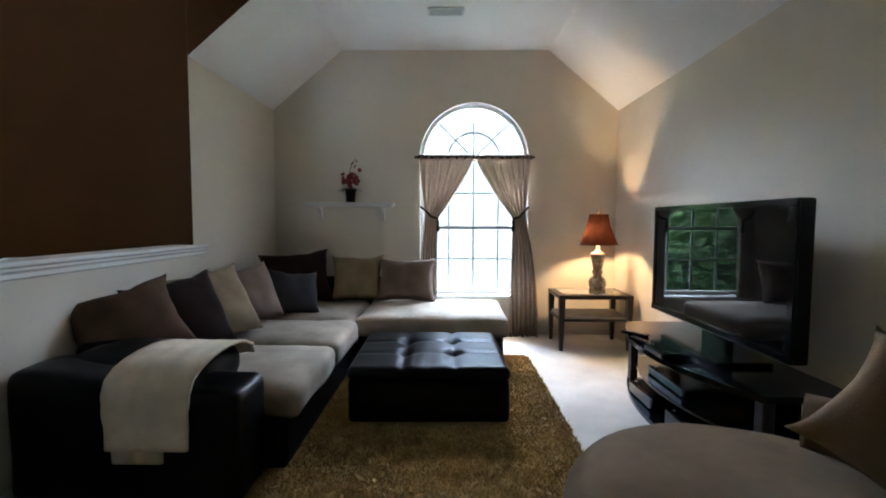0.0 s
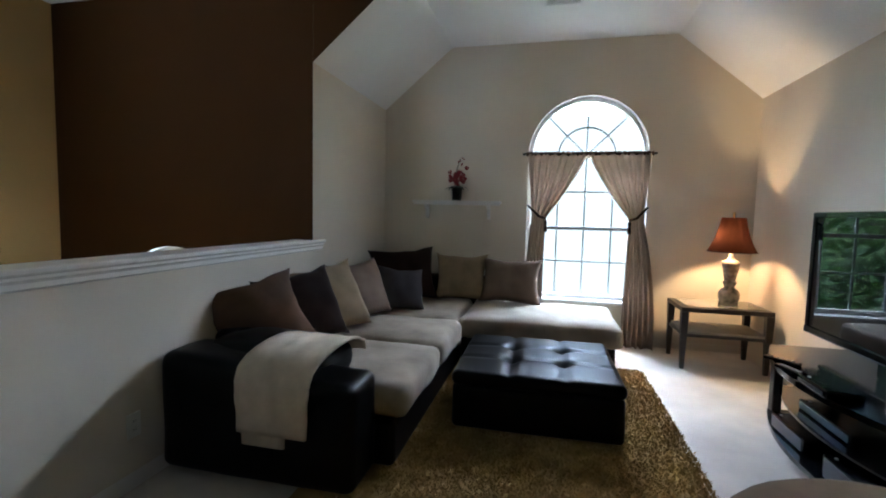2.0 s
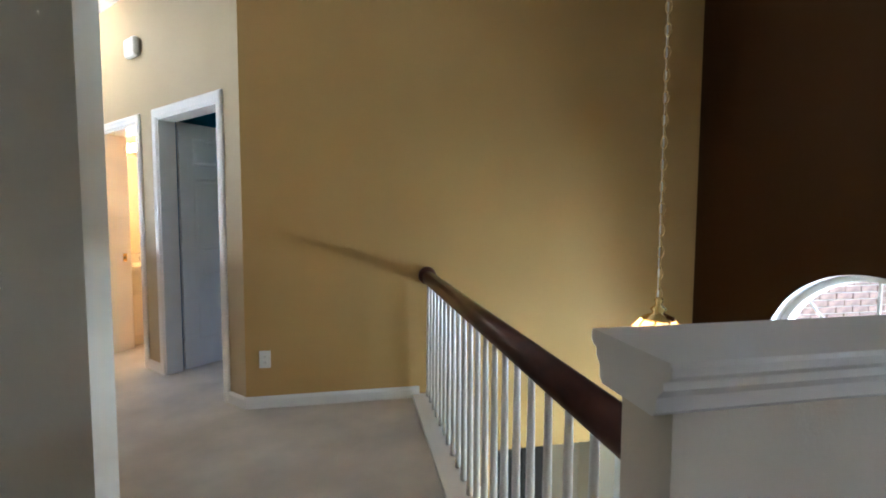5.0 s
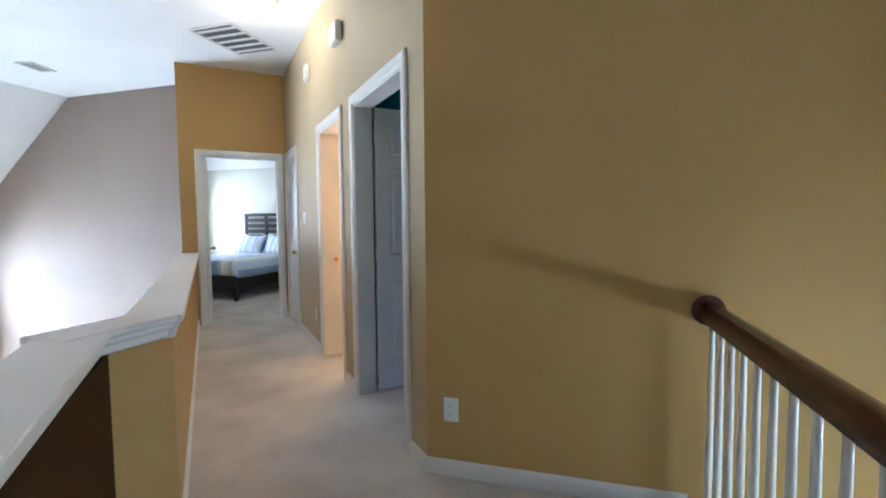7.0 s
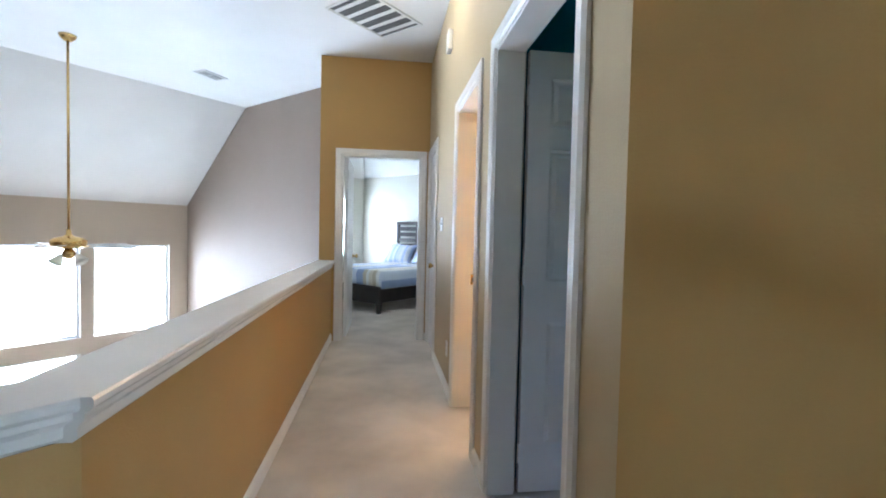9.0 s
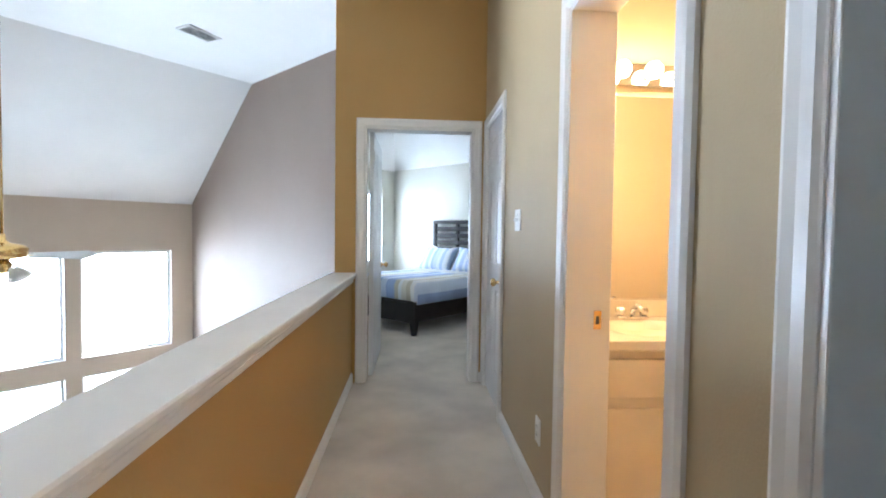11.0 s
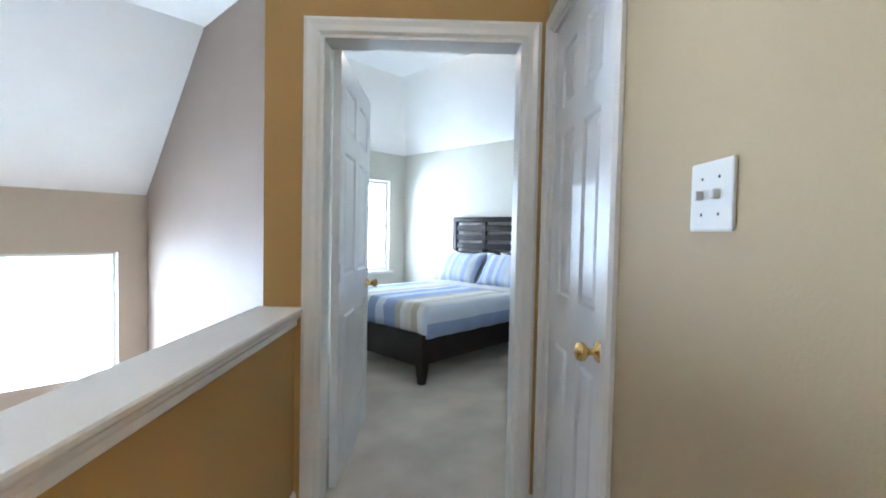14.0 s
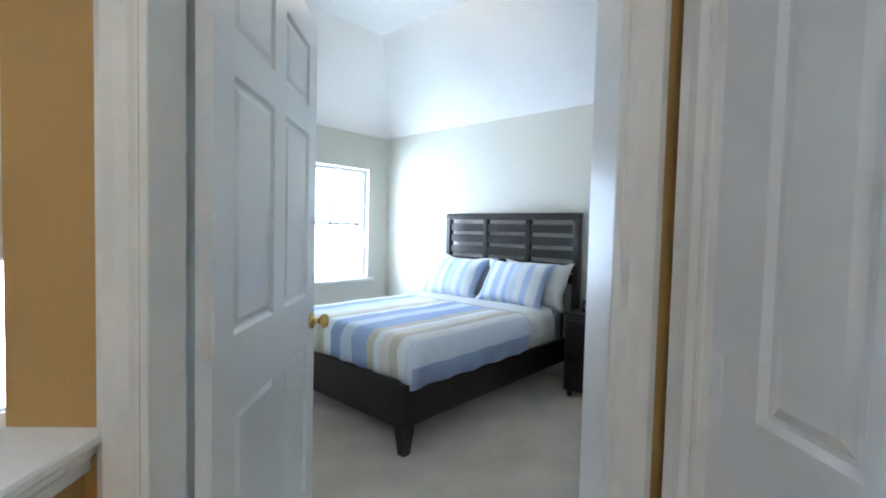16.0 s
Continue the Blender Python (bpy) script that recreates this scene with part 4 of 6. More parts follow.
part("top_cushion", tufted_top(), blackleather, ot, "tufted black faux leather top", smooth=True)
for x in (-0.16, 0.16):
    for y in (-0.14, 0.14):
        part("button", lathe([(0.014, 0), (0.013, 0.006), (0.006, 0.010)], 12, at=(x, y, 0.338)), blackleather, ot)
for x in (-0.4, 0.4):
    for y in (-0.36, 0.36):
        part("foot", lathe([(0.02, 0), (0.025, 0.04)], 10, at=(x, y, 0)), blackgloss, ot)

# rug: a backing and thousands of tufts
rug = thing("shag_rug", "tan shaggy area rug under the ottoman", "rug")
part("backing", box(-5.17, -3.3, -4.08, -1.15, 0.001, 0.022, 0.006, 1), shag, rug)
rr = random.Random(4)
verts, faces = [], []
for i in range(70000):
    x, y = rr.uniform(-5.2, -3.45), rr.uniform(-4.11, -1.12)
    a, hgt, wd = rr.uniform(0, 6.283), rr.uniform(0.010, 0.02), rr.uniform(0.003, 0.006)
    dx, dy = math.cos(a) * wd, math.sin(a) * wd
    lx, ly = rr.gauss(0, 0.008), rr.gauss(0, 0.008)
    k = len(verts)
    verts += [(x - dx, y - dy, 0.018), (x + dx, y + dy, 0.018), (x + lx + dx * .5, y + ly + dy * .5, 0.018 + hgt), (x + lx - dx * .5, y + ly - dy * .5, 0.018 + hgt)]
    faces.append((k, k + 1, k + 2, k + 3))
me = bpy.data.meshes.new("shag_pile")
me.from_pydata(verts, [], faces)
me.materials.append(shag)
pile = new("shag_pile", me)
pile.parent = rug
tagged(pile, "long tan shag pile", kind="stuff")

# television on its stand
tv = thing("television", "large flat black television with a glossy screen", "television", pose(-5.976, -2.615, 0))
screenm = material("tv_screen", (0.003, 0.003, 0.004), rough=0.03, vary=0.0, spec=0.35)
part("body", box(-0.075, 0.0, -0.715, 0.625, 0.62, 1.36, 0.012, 3), blackgloss, tv)
part("bezel", box(0.001, 0.012, -0.713, 0.623, 1.325, 1.358, 0.003, 1), blackgloss, tv)
part("bezel", box(0.001, 0.012, -0.713, -0.68, 0.665, 1.325, 0.003, 1), blackgloss, tv)
part("bezel", box(0.001, 0.012, 0.59, 0.623, 0.665, 1.325, 0.003, 1), blackgloss, tv)
part("bezel", box(0.001, 0.016, -0.713, 0.623, 0.622, 0.664, 0.004, 2), blackgloss, tv, "glossy lower bezel with a pale edge")
part("trim_strip", box(0.0165, 0.0185, -0.66, 0.57, 0.624, 0.630), steel, tv, "thin silver strip")
part("screen", box(0.001, 0.006, -0.679, 0.589, 0.666, 1.324), screenm, tv, "dark reflective screen")
part("neck", box(-0.07, -0.02, -0.12, 0.12, 0.53, 0.66, 0.01, 2), blackgloss, tv)
part("foot", box(-0.16, 0.14, -0.3, 0.3, 0.507, 0.53, 0.008, 2), blackgloss, tv)

stand = thing("tv_stand", "black glass television stand with a bowed front and shelves", "tv stand")


def bow(x_back, x_ends, x_mid, y0, y1, z0, z1):
    n = 20
    pts = [(x_back, y0), (x_back, y1)]
    for i in range(n + 1):
        t = i / n
        y = y1 + (y0 - y1) * t
        pts.append((x_ends + (x_mid - x_ends) * (1 - (2 * t - 1) ** 2), y))
    return prism(pts, z0, z1)


part("top", bow(-6.24, -5.82, -5.62, -3.40, -1.93, 0.475, 0.505), blackgloss, stand, "black glass top")
part("shelf", bow(-6.22, -5.86, -5.70, -3.33, -2.0, 0.25, 0.262), blackgloss, stand, "black glass shelf")
part("shelf", bow(-6.22, -5.82, -5.66, -3.38, -1.95, 0.06, 0.085), blackgloss, stand, "black glass shelf")
for y in (-3.36, -1.97):
    part("post", box(-5.88, -5.825, y - 0.028, y + 0.028, 0, 0.475, 0.006, 2), darkwood, stand)
    part("post", box(-6.2, -6.145, y - 0.028, y + 0.028, 0, 0.475, 0.006, 2), darkwood, stand)
part("back_panel", box(-6.2, -6.18, -2.8, -2.2, 0.085, 0.475, 0.004, 1), blackgloss, stand)


def gadget(name, x0, x1, y0, y1, z0, z1, label, category):
    root = thing(name, label, category)
    part("case", box(x0, x1, y0, y1, z0, z1, 0.008, 2), blackgloss, root)
    part("front", box(x1 + 0.0005, x1 + 0.003, y0 + 0.02, y1 - 0.02, z0 + 0.012, z1 - 0.012), steel, root)
    part("button", lathe([(0.008, 0), (0.007, 0.004)], 10, at=(x1 - 0.03, y0 + 0.05, z1)), steel, root)
    return root


gadget("media_player", -6.1, -5.78, -2.95, -2.5, 0.263, 0.32, "black video player on the stand's shelf", "video player")
gadget("game_console", -6.1, -5.72, -3.1, -2.75, 0.086, 0.17, "black game console on the lower shelf", "game console")
gadget("receiver", -6.1, -5.70, -2.55, -2.05, 0.086, 0.2, "black receiver on the lower shelf", "receiver")


def remote(x, y, turn, label):
    root = thing("remote_control", label, "remote control", pose(x, y, 0.506, 0, 0, turn), group="remotes on the stand")
    part("case", box(-0.022, 0.022, -0.09, 0.09, 0, 0.02, 0.006, 2), blackgloss, root)
    for j in range(5):
        part("key", box(-0.012, 0.012, -0.06 + j * 0.026, -0.046 + j * 0.026, 0.02, 0.023, 0.001, 1), steel, root)


remote(-5.70, -2.98, 40, "black remote control on the glass stand")
remote(-5.66, -2.80, 15, "black remote control on the glass stand")
gadget("controller_box", -5.78, -5.62, -2.66, -2.42, 0.506, 0.545, "black controller lying on the glass stand", "controller")

# end table and lamp
et = thing("end_table", "dark wood end table with a glass top and lower shelf", "end table")
X0, X1, Y0, Y1 = -6.25, -5.54, -4.83, -4.33
part("top_frame", box(X0, X1, Y0, Y1, 0.505, 0.545, 0.006, 2), darkwood, et)
part("top_pane", box(X0 + 0.05, X1 - 0.05, Y0 + 0.05, Y1 - 0.05, 0.546, 0.552, 0.001, 1), tabletop, et, "glass tabletop")
part("shelf", box(X0 + 0.03, X1 - 0.03, Y0 + 0.03, Y1 - 0.03, 0.31, 0.33, 0.003, 1), shelfmat, et, "pale lower shelf")
for a in (X0 + 0.03, X1 - 0.03):
    part("shelf_rail", box(a - 0.014, a + 0.014, Y0 + 0.05, Y1 - 0.05, 0.285, 0.312, 0.002, 1), darkwood, et)
for b in (Y0 + 0.03, Y1 - 0.03):
    part("shelf_rail", box(X0 + 0.05, X1 - 0.05, b - 0.014, b + 0.014, 0.285, 0.312, 0.002, 1), darkwood, et)
for a in (X0 + 0.03, X1 - 0.03):
    for b in (Y0 + 0.03, Y1 - 0.03):
        bm = bmesh.new()
        q = [bm.verts.new((a + sx * w, b + sy * w, z)) for z, w in ((0, 0.016), (0.505, 0.03)) for sx, sy in ((-1, -1), (1, -1), (1, 1), (-1, 1))]
        for i in range(4):
            bm.faces.new((q[i], q[(i + 1) % 4], q[4 + (i + 1) % 4], q[4 + i]))
        bm.faces.new(q[:4][::-1])
        bm.faces.new(q[4:])
        part("leg", bm, darkwood, et)

tl = thing("table_lamp", "carved stone table lamp with a lit brown bell shade", "lamp", pose(-5.97, -4.55, 0.552))
part("base", lathe([(0.075, 0), (0.078, 0.015), (0.07, 0.03), (0.082, 0.06), (0.085, 0.10), (0.07, 0.135), (0.045, 0.15), (0.04, 0.17), (0.055, 0.20), (0.048, 0.215)], 24), stonebase, tl, "carved stone base", smooth=True)
part("column", lathe([(0.042, 0.215), (0.05, 0.26), (0.062, 0.32), (0.068, 0.36), (0.074, 0.375), (0.06, 0.39), (0.035, 0.40), (0.02, 0.43), (0.012, 0.52)], 24), stonebase, tl, "carved stone column", smooth=True)
part("socket", lathe([(0.014, 0.50), (0.018, 0.52), (0.018, 0.56), (0.01, 0.57)], 16), brass, tl, smooth=True)
bmS = bmesh.new()
rings = []
for r, z in ((0.19, 0.475), (0.165, 0.52), (0.14, 0.58), (0.118, 0.65), (0.102, 0.72), (0.092, 0.775)):
    rings.append([bmS.verts.new((r * (1 + 0.025 * abs(math.cos(4 * a))) * math.cos(a), r * (1 + 0.025 * abs(math.cos(4 * a))) * math.sin(a), z - 0.008 * (1 - abs(math.cos(4 * a))) * (z < 0.5))) for a in [2 * math.pi * i / 48 for i in range(48)]])
for a, b in zip(rings, rings[1:]):
    for i in range(48):
        bmS.faces.new((a[i], a[(i + 1) % 48], b[(i + 1) % 48], b[i]))
shade = part("shade", bmS, shadecloth, tl, "brown silk bell shade glowing from inside", smooth=True)
part("shade_trim", tube([(0.192 * math.cos(2 * math.pi * i / 40), 0.192 * math.sin(2 * math.pi * i / 40), 0.474) for i in range(40)], 0.004, 6, closed=True), darkwood, shade)
part("finial", lathe([(0.006, 0.77), (0.012, 0.79), (0.010, 0.80), (0.014, 0.812), (0.004, 0.825)], 14), brass, tl, smooth=True)
part("bulb", lathe([(0.012, 0.57), (0.028, 0.60), (0.032, 0.63), (0.022, 0.66), (0.005, 0.675)], 14), bulb, tl, "glowing bulb", smooth=True)
part("harp", tube([(0.0, -0.012, 0.55), (0, -0.05, 0.62), (0, -0.045, 0.70), (0, 0, 0.775), (0, 0.045, 0.70), (0, 0.05, 0.62), (0, 0.012, 0.55)], 0.002, 6), brass, tl)

# plush armchair at the room's near side
ch = thing("round_armchair", "tan plush round armchair with loose cushions", "armchair", pose(-5.44, -1.34, 0, 0, 0, 0))


def disc_cushion(r, z0, z1, edge, seed):
    bm = bmesh.new()
    steps, prof = 40, []
    n = 8
    for i in range(n + 1):
        a = math.pi / 2 * i / n
        prof.append((r - edge + edge * math.sin(a) if i else 0.001, z0 + edge - edge * math.cos(a)))
    for i in range(n + 1):
        a = math.pi / 2 * i / n
        prof.append((r - edge + edge * math.cos(a), z1 - edge + edge * math.sin(a)))
    for k in (0.8, 0.6, 0.4, 0.2, 0.02):
        prof.append((k * (r - edge), z1 + 0.035 * (1 - k * k)))
    lathe(prof, steps, bm)
    for v in bm.verts:
        v.co += 0.012 * noise.noise_vector(v.co * 4 + Vector((seed, 0, 0)))
    return bm


part("base", disc_cushion(0.57, 0.02, 0.26, 0.05, 1), chairsuede, ch, smooth=True)
part("seat_cushion", disc_cushion(0.61, 0.22, 0.415, 0.10, 2), chairsuede, ch, "thick round tan plush seat cushion", smooth=True)
bmB = bmesh.new()
rings = []
for i in range(25):
    a = radians(95 + 130 * i / 24)
    row = []
    for k in range(12):
        b = 2 * math.pi * k / 12
        rad = 0.56 + 0.10 * math.cos(b)
        zz = 0.40 + 0.20 * math.sin(b)
        row.append(bmB.verts.new((rad * math.cos(a), rad * math.sin(a), zz)))
    rings.append(row)
for a, b in zip(rings, rings[1:]):
    for k in range(12):
        bmB.faces.new((a[k], a[(k + 1) % 12], b[(k + 1) % 12], b[k]))
bmB.faces.new(rings[0][::-1])
bmB.faces.new(rings[-1])
part("backrest", bmB, chairsuede, ch, "curved tan plush back", smooth=True)
pillow("chair_pillow", 0.66, 0.47, 0.22, pose(-5.78, -1.30, 0.42, 36, -30, -50), chairsuede, "tan plush pillow leaning in the armchair", 21, "")
pillow("chair_pillow", 0.5, 0.42, 0.2, pose(-5.22, -1.0, 0.46, -78, 0, 20), chairsuede, "tan plush pillow lying in the armchair", 22, "")

# wall shelf with a potted orchid
sh = thing("wall_shelf", "white painted wall shelf on two scrolled brackets", "shelf")
part("board", box(-3.89, -2.945, -4.988, -4.81, 1.425, 1.448, 0.005, 2), shelfwhite, sh)
part("lip", box(-3.875, -2.96, -4.98, -4.82, 1.405, 1.424, 0.004, 1), shelfwhite, sh)
for x in (-3.76, -3.08):
    bm = bmesh.new()
    pts = [(-4.988, 1.405), (-4.85, 1.405), (-4.85, 1.39), (-4.875, 1.375), (-4.91, 1.365), (-4.93, 1.34), (-4.94, 1.30), (-4.955, 1.27), (-4.988, 1.255)]
    for xx in (x - 0.015, x + 0.015):
        bm.faces.new([bm.verts.new((xx, y, z)) for y, z in pts])
    bm.verts.ensure_lookup_table()
    n = len(pts)
    for i in range(n):
        j = (i + 1) % n
        bm.faces.new((bm.verts[i], bm.verts[j], bm.verts[n + j], bm.verts[n + i]))
    part("bracket", bm, shelfwhite, sh)

orchid = thing("potted_orchid", "dark red flowers with dark leaves in a black pot", "potted plant", pose(-3.42, -4.89, 1.448))
part("pot", lathe([(0.045, 0), (0.05, 0.01), (0.056, 0.11), (0.062, 0.125), (0.058, 0.14), (0.05, 0.138)], 20), blackgloss, orchid, smooth=True)
ro = random.Random(2)
lf = bmesh.new()
for i in range(9):
    a = i * 0.7
    d = Vector((math.cos(a), math.sin(a) * 0.6, 0))
    w = Vector((-d.y, d.x, 0)) * 0.022
    b0 = Vector((0, 0, 0.14))
    pts = [b0 + d * t * 0.14 + Vector((0, 0, 0.09 * t - 0.12 * t * t)) for t in (0, .35, .7, 1)]
    vs = [[lf.verts.new(p + w * s * k) for s in (-1, 1)] for p, k in zip(pts, (0.5, 1, 0.9, 0.1))]
    for p, q in zip(vs, vs[1:]):
        lf.faces.new((p[0], p[1], q[1], q[0]))
part("leaves", lf, leafdark, orchid)
part("stem", tube([(0, 0, 0.13), (0.02, 0, 0.25), (0.0, 0, 0.36), (-0.03, 0, 0.44)], 0.004, 6), leafdark, orchid)
fl = bmesh.new()
for i in range(26):
    c = Vector((ro.gauss(0, 0.035), ro.gauss(0, 0.022), 0.245 + ro.gauss(0, 0.035)))
    for k in range(5):
        a = k * 1.2566 + ro.uniform(0, 1)
        e = Vector((math.cos(a), ro.uniform(-.4, .4), math.sin(a))) * 0.026
        f = Vector((-e.z, 0.004, e.x)) * 0.5
        fl.faces.new([fl.verts.new(c + p) for p in (Vector((0, 0, 0)), e * 0.6 + f, e, e * 0.6 - f)])
part("blossoms", fl, petal, orchid, "dark red blossoms")
bd = bmesh.new()
for i in range(6):
    lathe([(0.002, 0), (0.010, 0.008), (0.002, 0.02)], 8, bd, (-0.03 + ro.gauss(0, 0.02), ro.gauss(0, .01), 0.37 + i * 0.015))
part("buds", bd, petal, orchid, "small red buds")


# curtains on the loft window
def curtain(name, top_in, top_out, tie_in, tie_out, bot_in, bot_out, z_bot, label):
    root = thing(name, label, "curtain", group="curtains of the loft window")
    bm = bmesh.new()
    nu, nv = 70, 40
    z_top, z_tie = 1.935, 1.29
    rows = []
    for j in range(nv + 1):
        z = z_top + (z_bot - z_top) * j / nv
        if z > z_tie:
            t = (z_top - z) / (z_top - z_tie)
            e = t ** 1.25
            a, b = top_in + (tie_in - top_in) * e, top_out + (tie_out - top_out) * t
        else:
            t = (z_tie - z) / (z_tie - z_bot)
            e = 1 - (1 - t) ** 2
            a, b = tie_in + (bot_in - tie_in) * e, tie_out + (bot_out - tie_out) * e
        w = abs(b - a)
        amp = min(0.035, 0.012 + 0.004 / max(w, 0.05)) * (0.35 if j == 0 else 1)
        row = []
        for i in range(nu + 1):
            u = i / nu
            ph = 2 * math.pi * (6.5 * u + 0.25 * math.sin(3 * u + z * 1.7))
            x = a + (b - a) * u
            y = -4.895 + amp * math.sin(ph) + 0.006 * math.sin(ph * 2.3 + z * 6) + (0.03 if z < 0.12 else 0) * math.sin(ph * .7)
            zz = z - (0.02 * abs(math.sin(ph * .5)) if j == nv else 0)
            row.append(bm.verts.new((x, y, zz)))
        rows.append(row)
    for p, q in zip(rows, rows[1:]):
        for i in range(nu):
            bm.faces.new((p[i], p[i + 1], q[i + 1], q[i]))
    c = part("cloth", bm, curtaincloth, root, "gathered taupe satin cloth", smooth=True)
    s = c.modifiers.new("thickness", "SOLIDIFY")
    s.thickness = 0.003
    tb = tube([(tie_in, -4.84, 1.28), ((tie_in + tie_out) / 2, -4.825, 1.30), (tie_out, -4.87, 1.37), (tie_out + (0.05 if tie_out > tie_in else -0.05), -4.94, 1.41)], 0.012, 8)
    part("tieback", tb, darkpillow, root, "dark braided tieback", smooth=True)
    part("tassel", lathe([(0.006, 0), (0.016, -0.02), (0.013, -0.05), (0.018, -0.12), (0.004, -0.13)][::-1], 10, at=(tie_in, -4.835, 1.27)), darkpillow, root, smooth=True)
    return root


curtain("curtain", -4.735, -4.16, -4.36, -4.22, -4.35, -4.17, 0.46, "taupe satin curtain tied back beside the window")
curtain("curtain", -4.765, -5.345, -5.16, -5.29, -5.14, -5.45, 0.012, "taupe satin curtain tied back, reaching the floor")
rod = thing("curtain_rod", "dark curtain rod with a gathered cloth header", "curtain rod")
part("rod", tube([(-4.12, -4.905, 1.94), (-5.38, -4.905, 1.94)], 0.010, 10), darkwood, rod)
hb = bmesh.new()
prev = None
for i in range(91):
    x = -4.14 - 1.22 * i / 90
    r = 0.022 + 0.006 * math.sin(i * 1.9) + 0.003 * math.sin(i * 4.7)
    ring = [hb.verts.new((x, -4.905 + r * .8 * math.cos(k * math.pi / 4), 1.94 + r * math.sin(k * math.pi / 4))) for k in range(8)]
    if prev:
        for k in range(8):
            hb.faces.new((prev[k], prev[(k + 1) % 8], ring[(k + 1) % 8], ring[k]))
    prev = ring
part("header", hb, brownpillow, rod, "dark gathered rod pocket", smooth=True)
for x in (-4.115, -5.385):
    part("bracket", box(x - 0.012, x + 0.012, -4.988, -4.905, 1.93, 1.95, 0.003, 1), darkwood, rod)


# vents
def vent(name, m, w, d, slats, label, angle=35):
    root = thing(name, label, "air vent", m)
    fr = 0.025
    part("frame", box(-w / 2, w / 2, -d / 2, -d / 2 + fr, -0.012, 0, 0.003, 1), shadowmetal, root)
    part("frame", box(-w / 2, w / 2, d / 2 - fr, d / 2, -0.012, 0, 0.003, 1), shadowmetal, root)
    part("frame", box(-w / 2, -w / 2 + fr, -d / 2 + fr, d / 2 - fr, -0.012, 0, 0.003, 1), shadowmetal, root)
    part("frame", box(w / 2 - fr, w / 2, -d / 2 + fr, d / 2 - fr, -0.012, 0, 0.003, 1), shadowmetal, root)
    # a closed sheet; the duct's shade is put into its colour
    part("backing", box(-w / 2 + fr, w / 2 - fr, -d / 2 + fr, d / 2 - fr, -0.0035, -0.001), shadedark, root, "backing sheet coloured like the shade in a duct")
    n = slats
    for i in range(n):
        y = -d / 2 + fr + (d - 2 * fr) * (i + 0.5) / n
        bm = box(-w / 2 + fr, w / 2 - fr, -(d - 2 * fr) / n * 0.17, (d - 2 * fr) / n * 0.17, -0.0015, 0.0015)
        ob = part("slat", bm, shadowmetal, root)
        ob.matrix_basis = Matrix.Translation((0, y, -0.008)) @ Matrix.Rotation(radians(angle * 0.35), 4, "X")
    return root


vent("air_vent", pose(-4.44, -4.09, CEIL - 0.001), 0.32, 0.16, 6, "white metal ceiling air register in the loft")
vent("air_vent", pose(1.81, 5.38, CEIL - 0.001, 0, 0, 15), 0.34, 0.2, 6, "white metal ceiling air register over the living room")
rv = vent("return_vent", pose(1.865, 2.605, CEIL - 0.001, 0, 0, 90), 0.49, 0.70, 5, "large white return air grille in the hall ceiling", 0)
# paler backing here, the shade between the slats put into its colour
rv.children[4].data.materials[0] = material("grille_shade", (0.60, 0.58, 0.50), rough=0.8, vary=0.1, scale=30)

# ---- foyer ----
RAIL_Y, RAIL_Z = -1.234, 0.867
rl = thing("stair_railing", "dark cherry handrail on slim white balusters", "railing")
prof = [(-0.03, -0.04), (0.03, -0.04), (0.036, -0.01), (0.034, 0.012), (0.022, 0.03), (0, 0.036), (-0.022, 0.03), (-0.034, 0.012), (-0.036, -0.01)]
part("handrail", sweep(prof, (-2.445, RAIL_Y, RAIL_Z), (-0.03, RAIL_Y, RAIL_Z)), cherry, rl, "dark polished cherry handrail", smooth=True)
bm = lathe([(0.005, 0), (0.058, 0.0), (0.062, 0.008), (0.062, 0.022), (0.054, 0.032), (0.03, 0.036)], 28)
bmesh.ops.rotate(bm, verts=bm.verts, cent=(0, 0, 0), matrix=Matrix.Rotation(radians(-90), 3, "Y"))
bmesh.ops.translate(bm, verts=bm.verts, vec=(-0.002, RAIL_Y, RAIL_Z))
part("rosette", bm, cherry, rl, "round cherry wall rosette", smooth=True)
part("shoe_rail", box(-2.445, -0.002, RAIL_Y - 0.055, RAIL_Y + 0.105, 0.001, 0.026, 0.006, 2), trimwhite, rl, "white painted shoe rail")
NB = 21
balm = mesh_of("baluster", lathe([(0.016, 0), (0.016, 0.05), (0.013, 0.07), (0.0145, 0.2), (0.013, 0.45), (0.010, 0.74), (0.010, 0.785)], 10, at=(0, 0, 0.032)), trimwhite, smooth=True)
for i in range(NB):
    ob = new("baluster", balm)
    ob.parent = rl
    ob.location = (-2.445 + 2.415 * (i + 0.6) / NB, RAIL_Y, 0)
tagged(part("trim_void_edge", box(-2.445, -0.0, -1.315, -1.182, -0.3, 0.0005, 0.004, 1), trimwhite), "white painted edge of the landing", "trim", kind="structure")

cd = thing("chandelier", "brass pendant with frosted glass panels on a long chain", "chandelier", pose(-1.60, -1.87, 0))
CZ = 0.935
part("canopy", lathe([(0.06, CEIL - 0.03), (0.065, CEIL - 0.012), (0.065, CEIL - 0.001)], 20), brass, cd, smooth=True)
link = mesh_of("link", tube([(0.011 * math.cos(a), 0, 0.024 * math.sin(a)) for a in [2 * math.pi * i / 12 for i in range(12)]], 0.0022, 5, closed=True), brass, smooth=True)
nl = int((CEIL - 0.03 - CZ - 0.02) / 0.040)
for i in range(nl):
    ob = new("chain_link", link)
    ob.parent = cd
    ob.matrix_basis = pose(0, 0, CZ + 0.04 + i * (CEIL - 0.04 - CZ - 0.04) / (nl - 1), 0, 0, 45 + 90 * (i % 2))
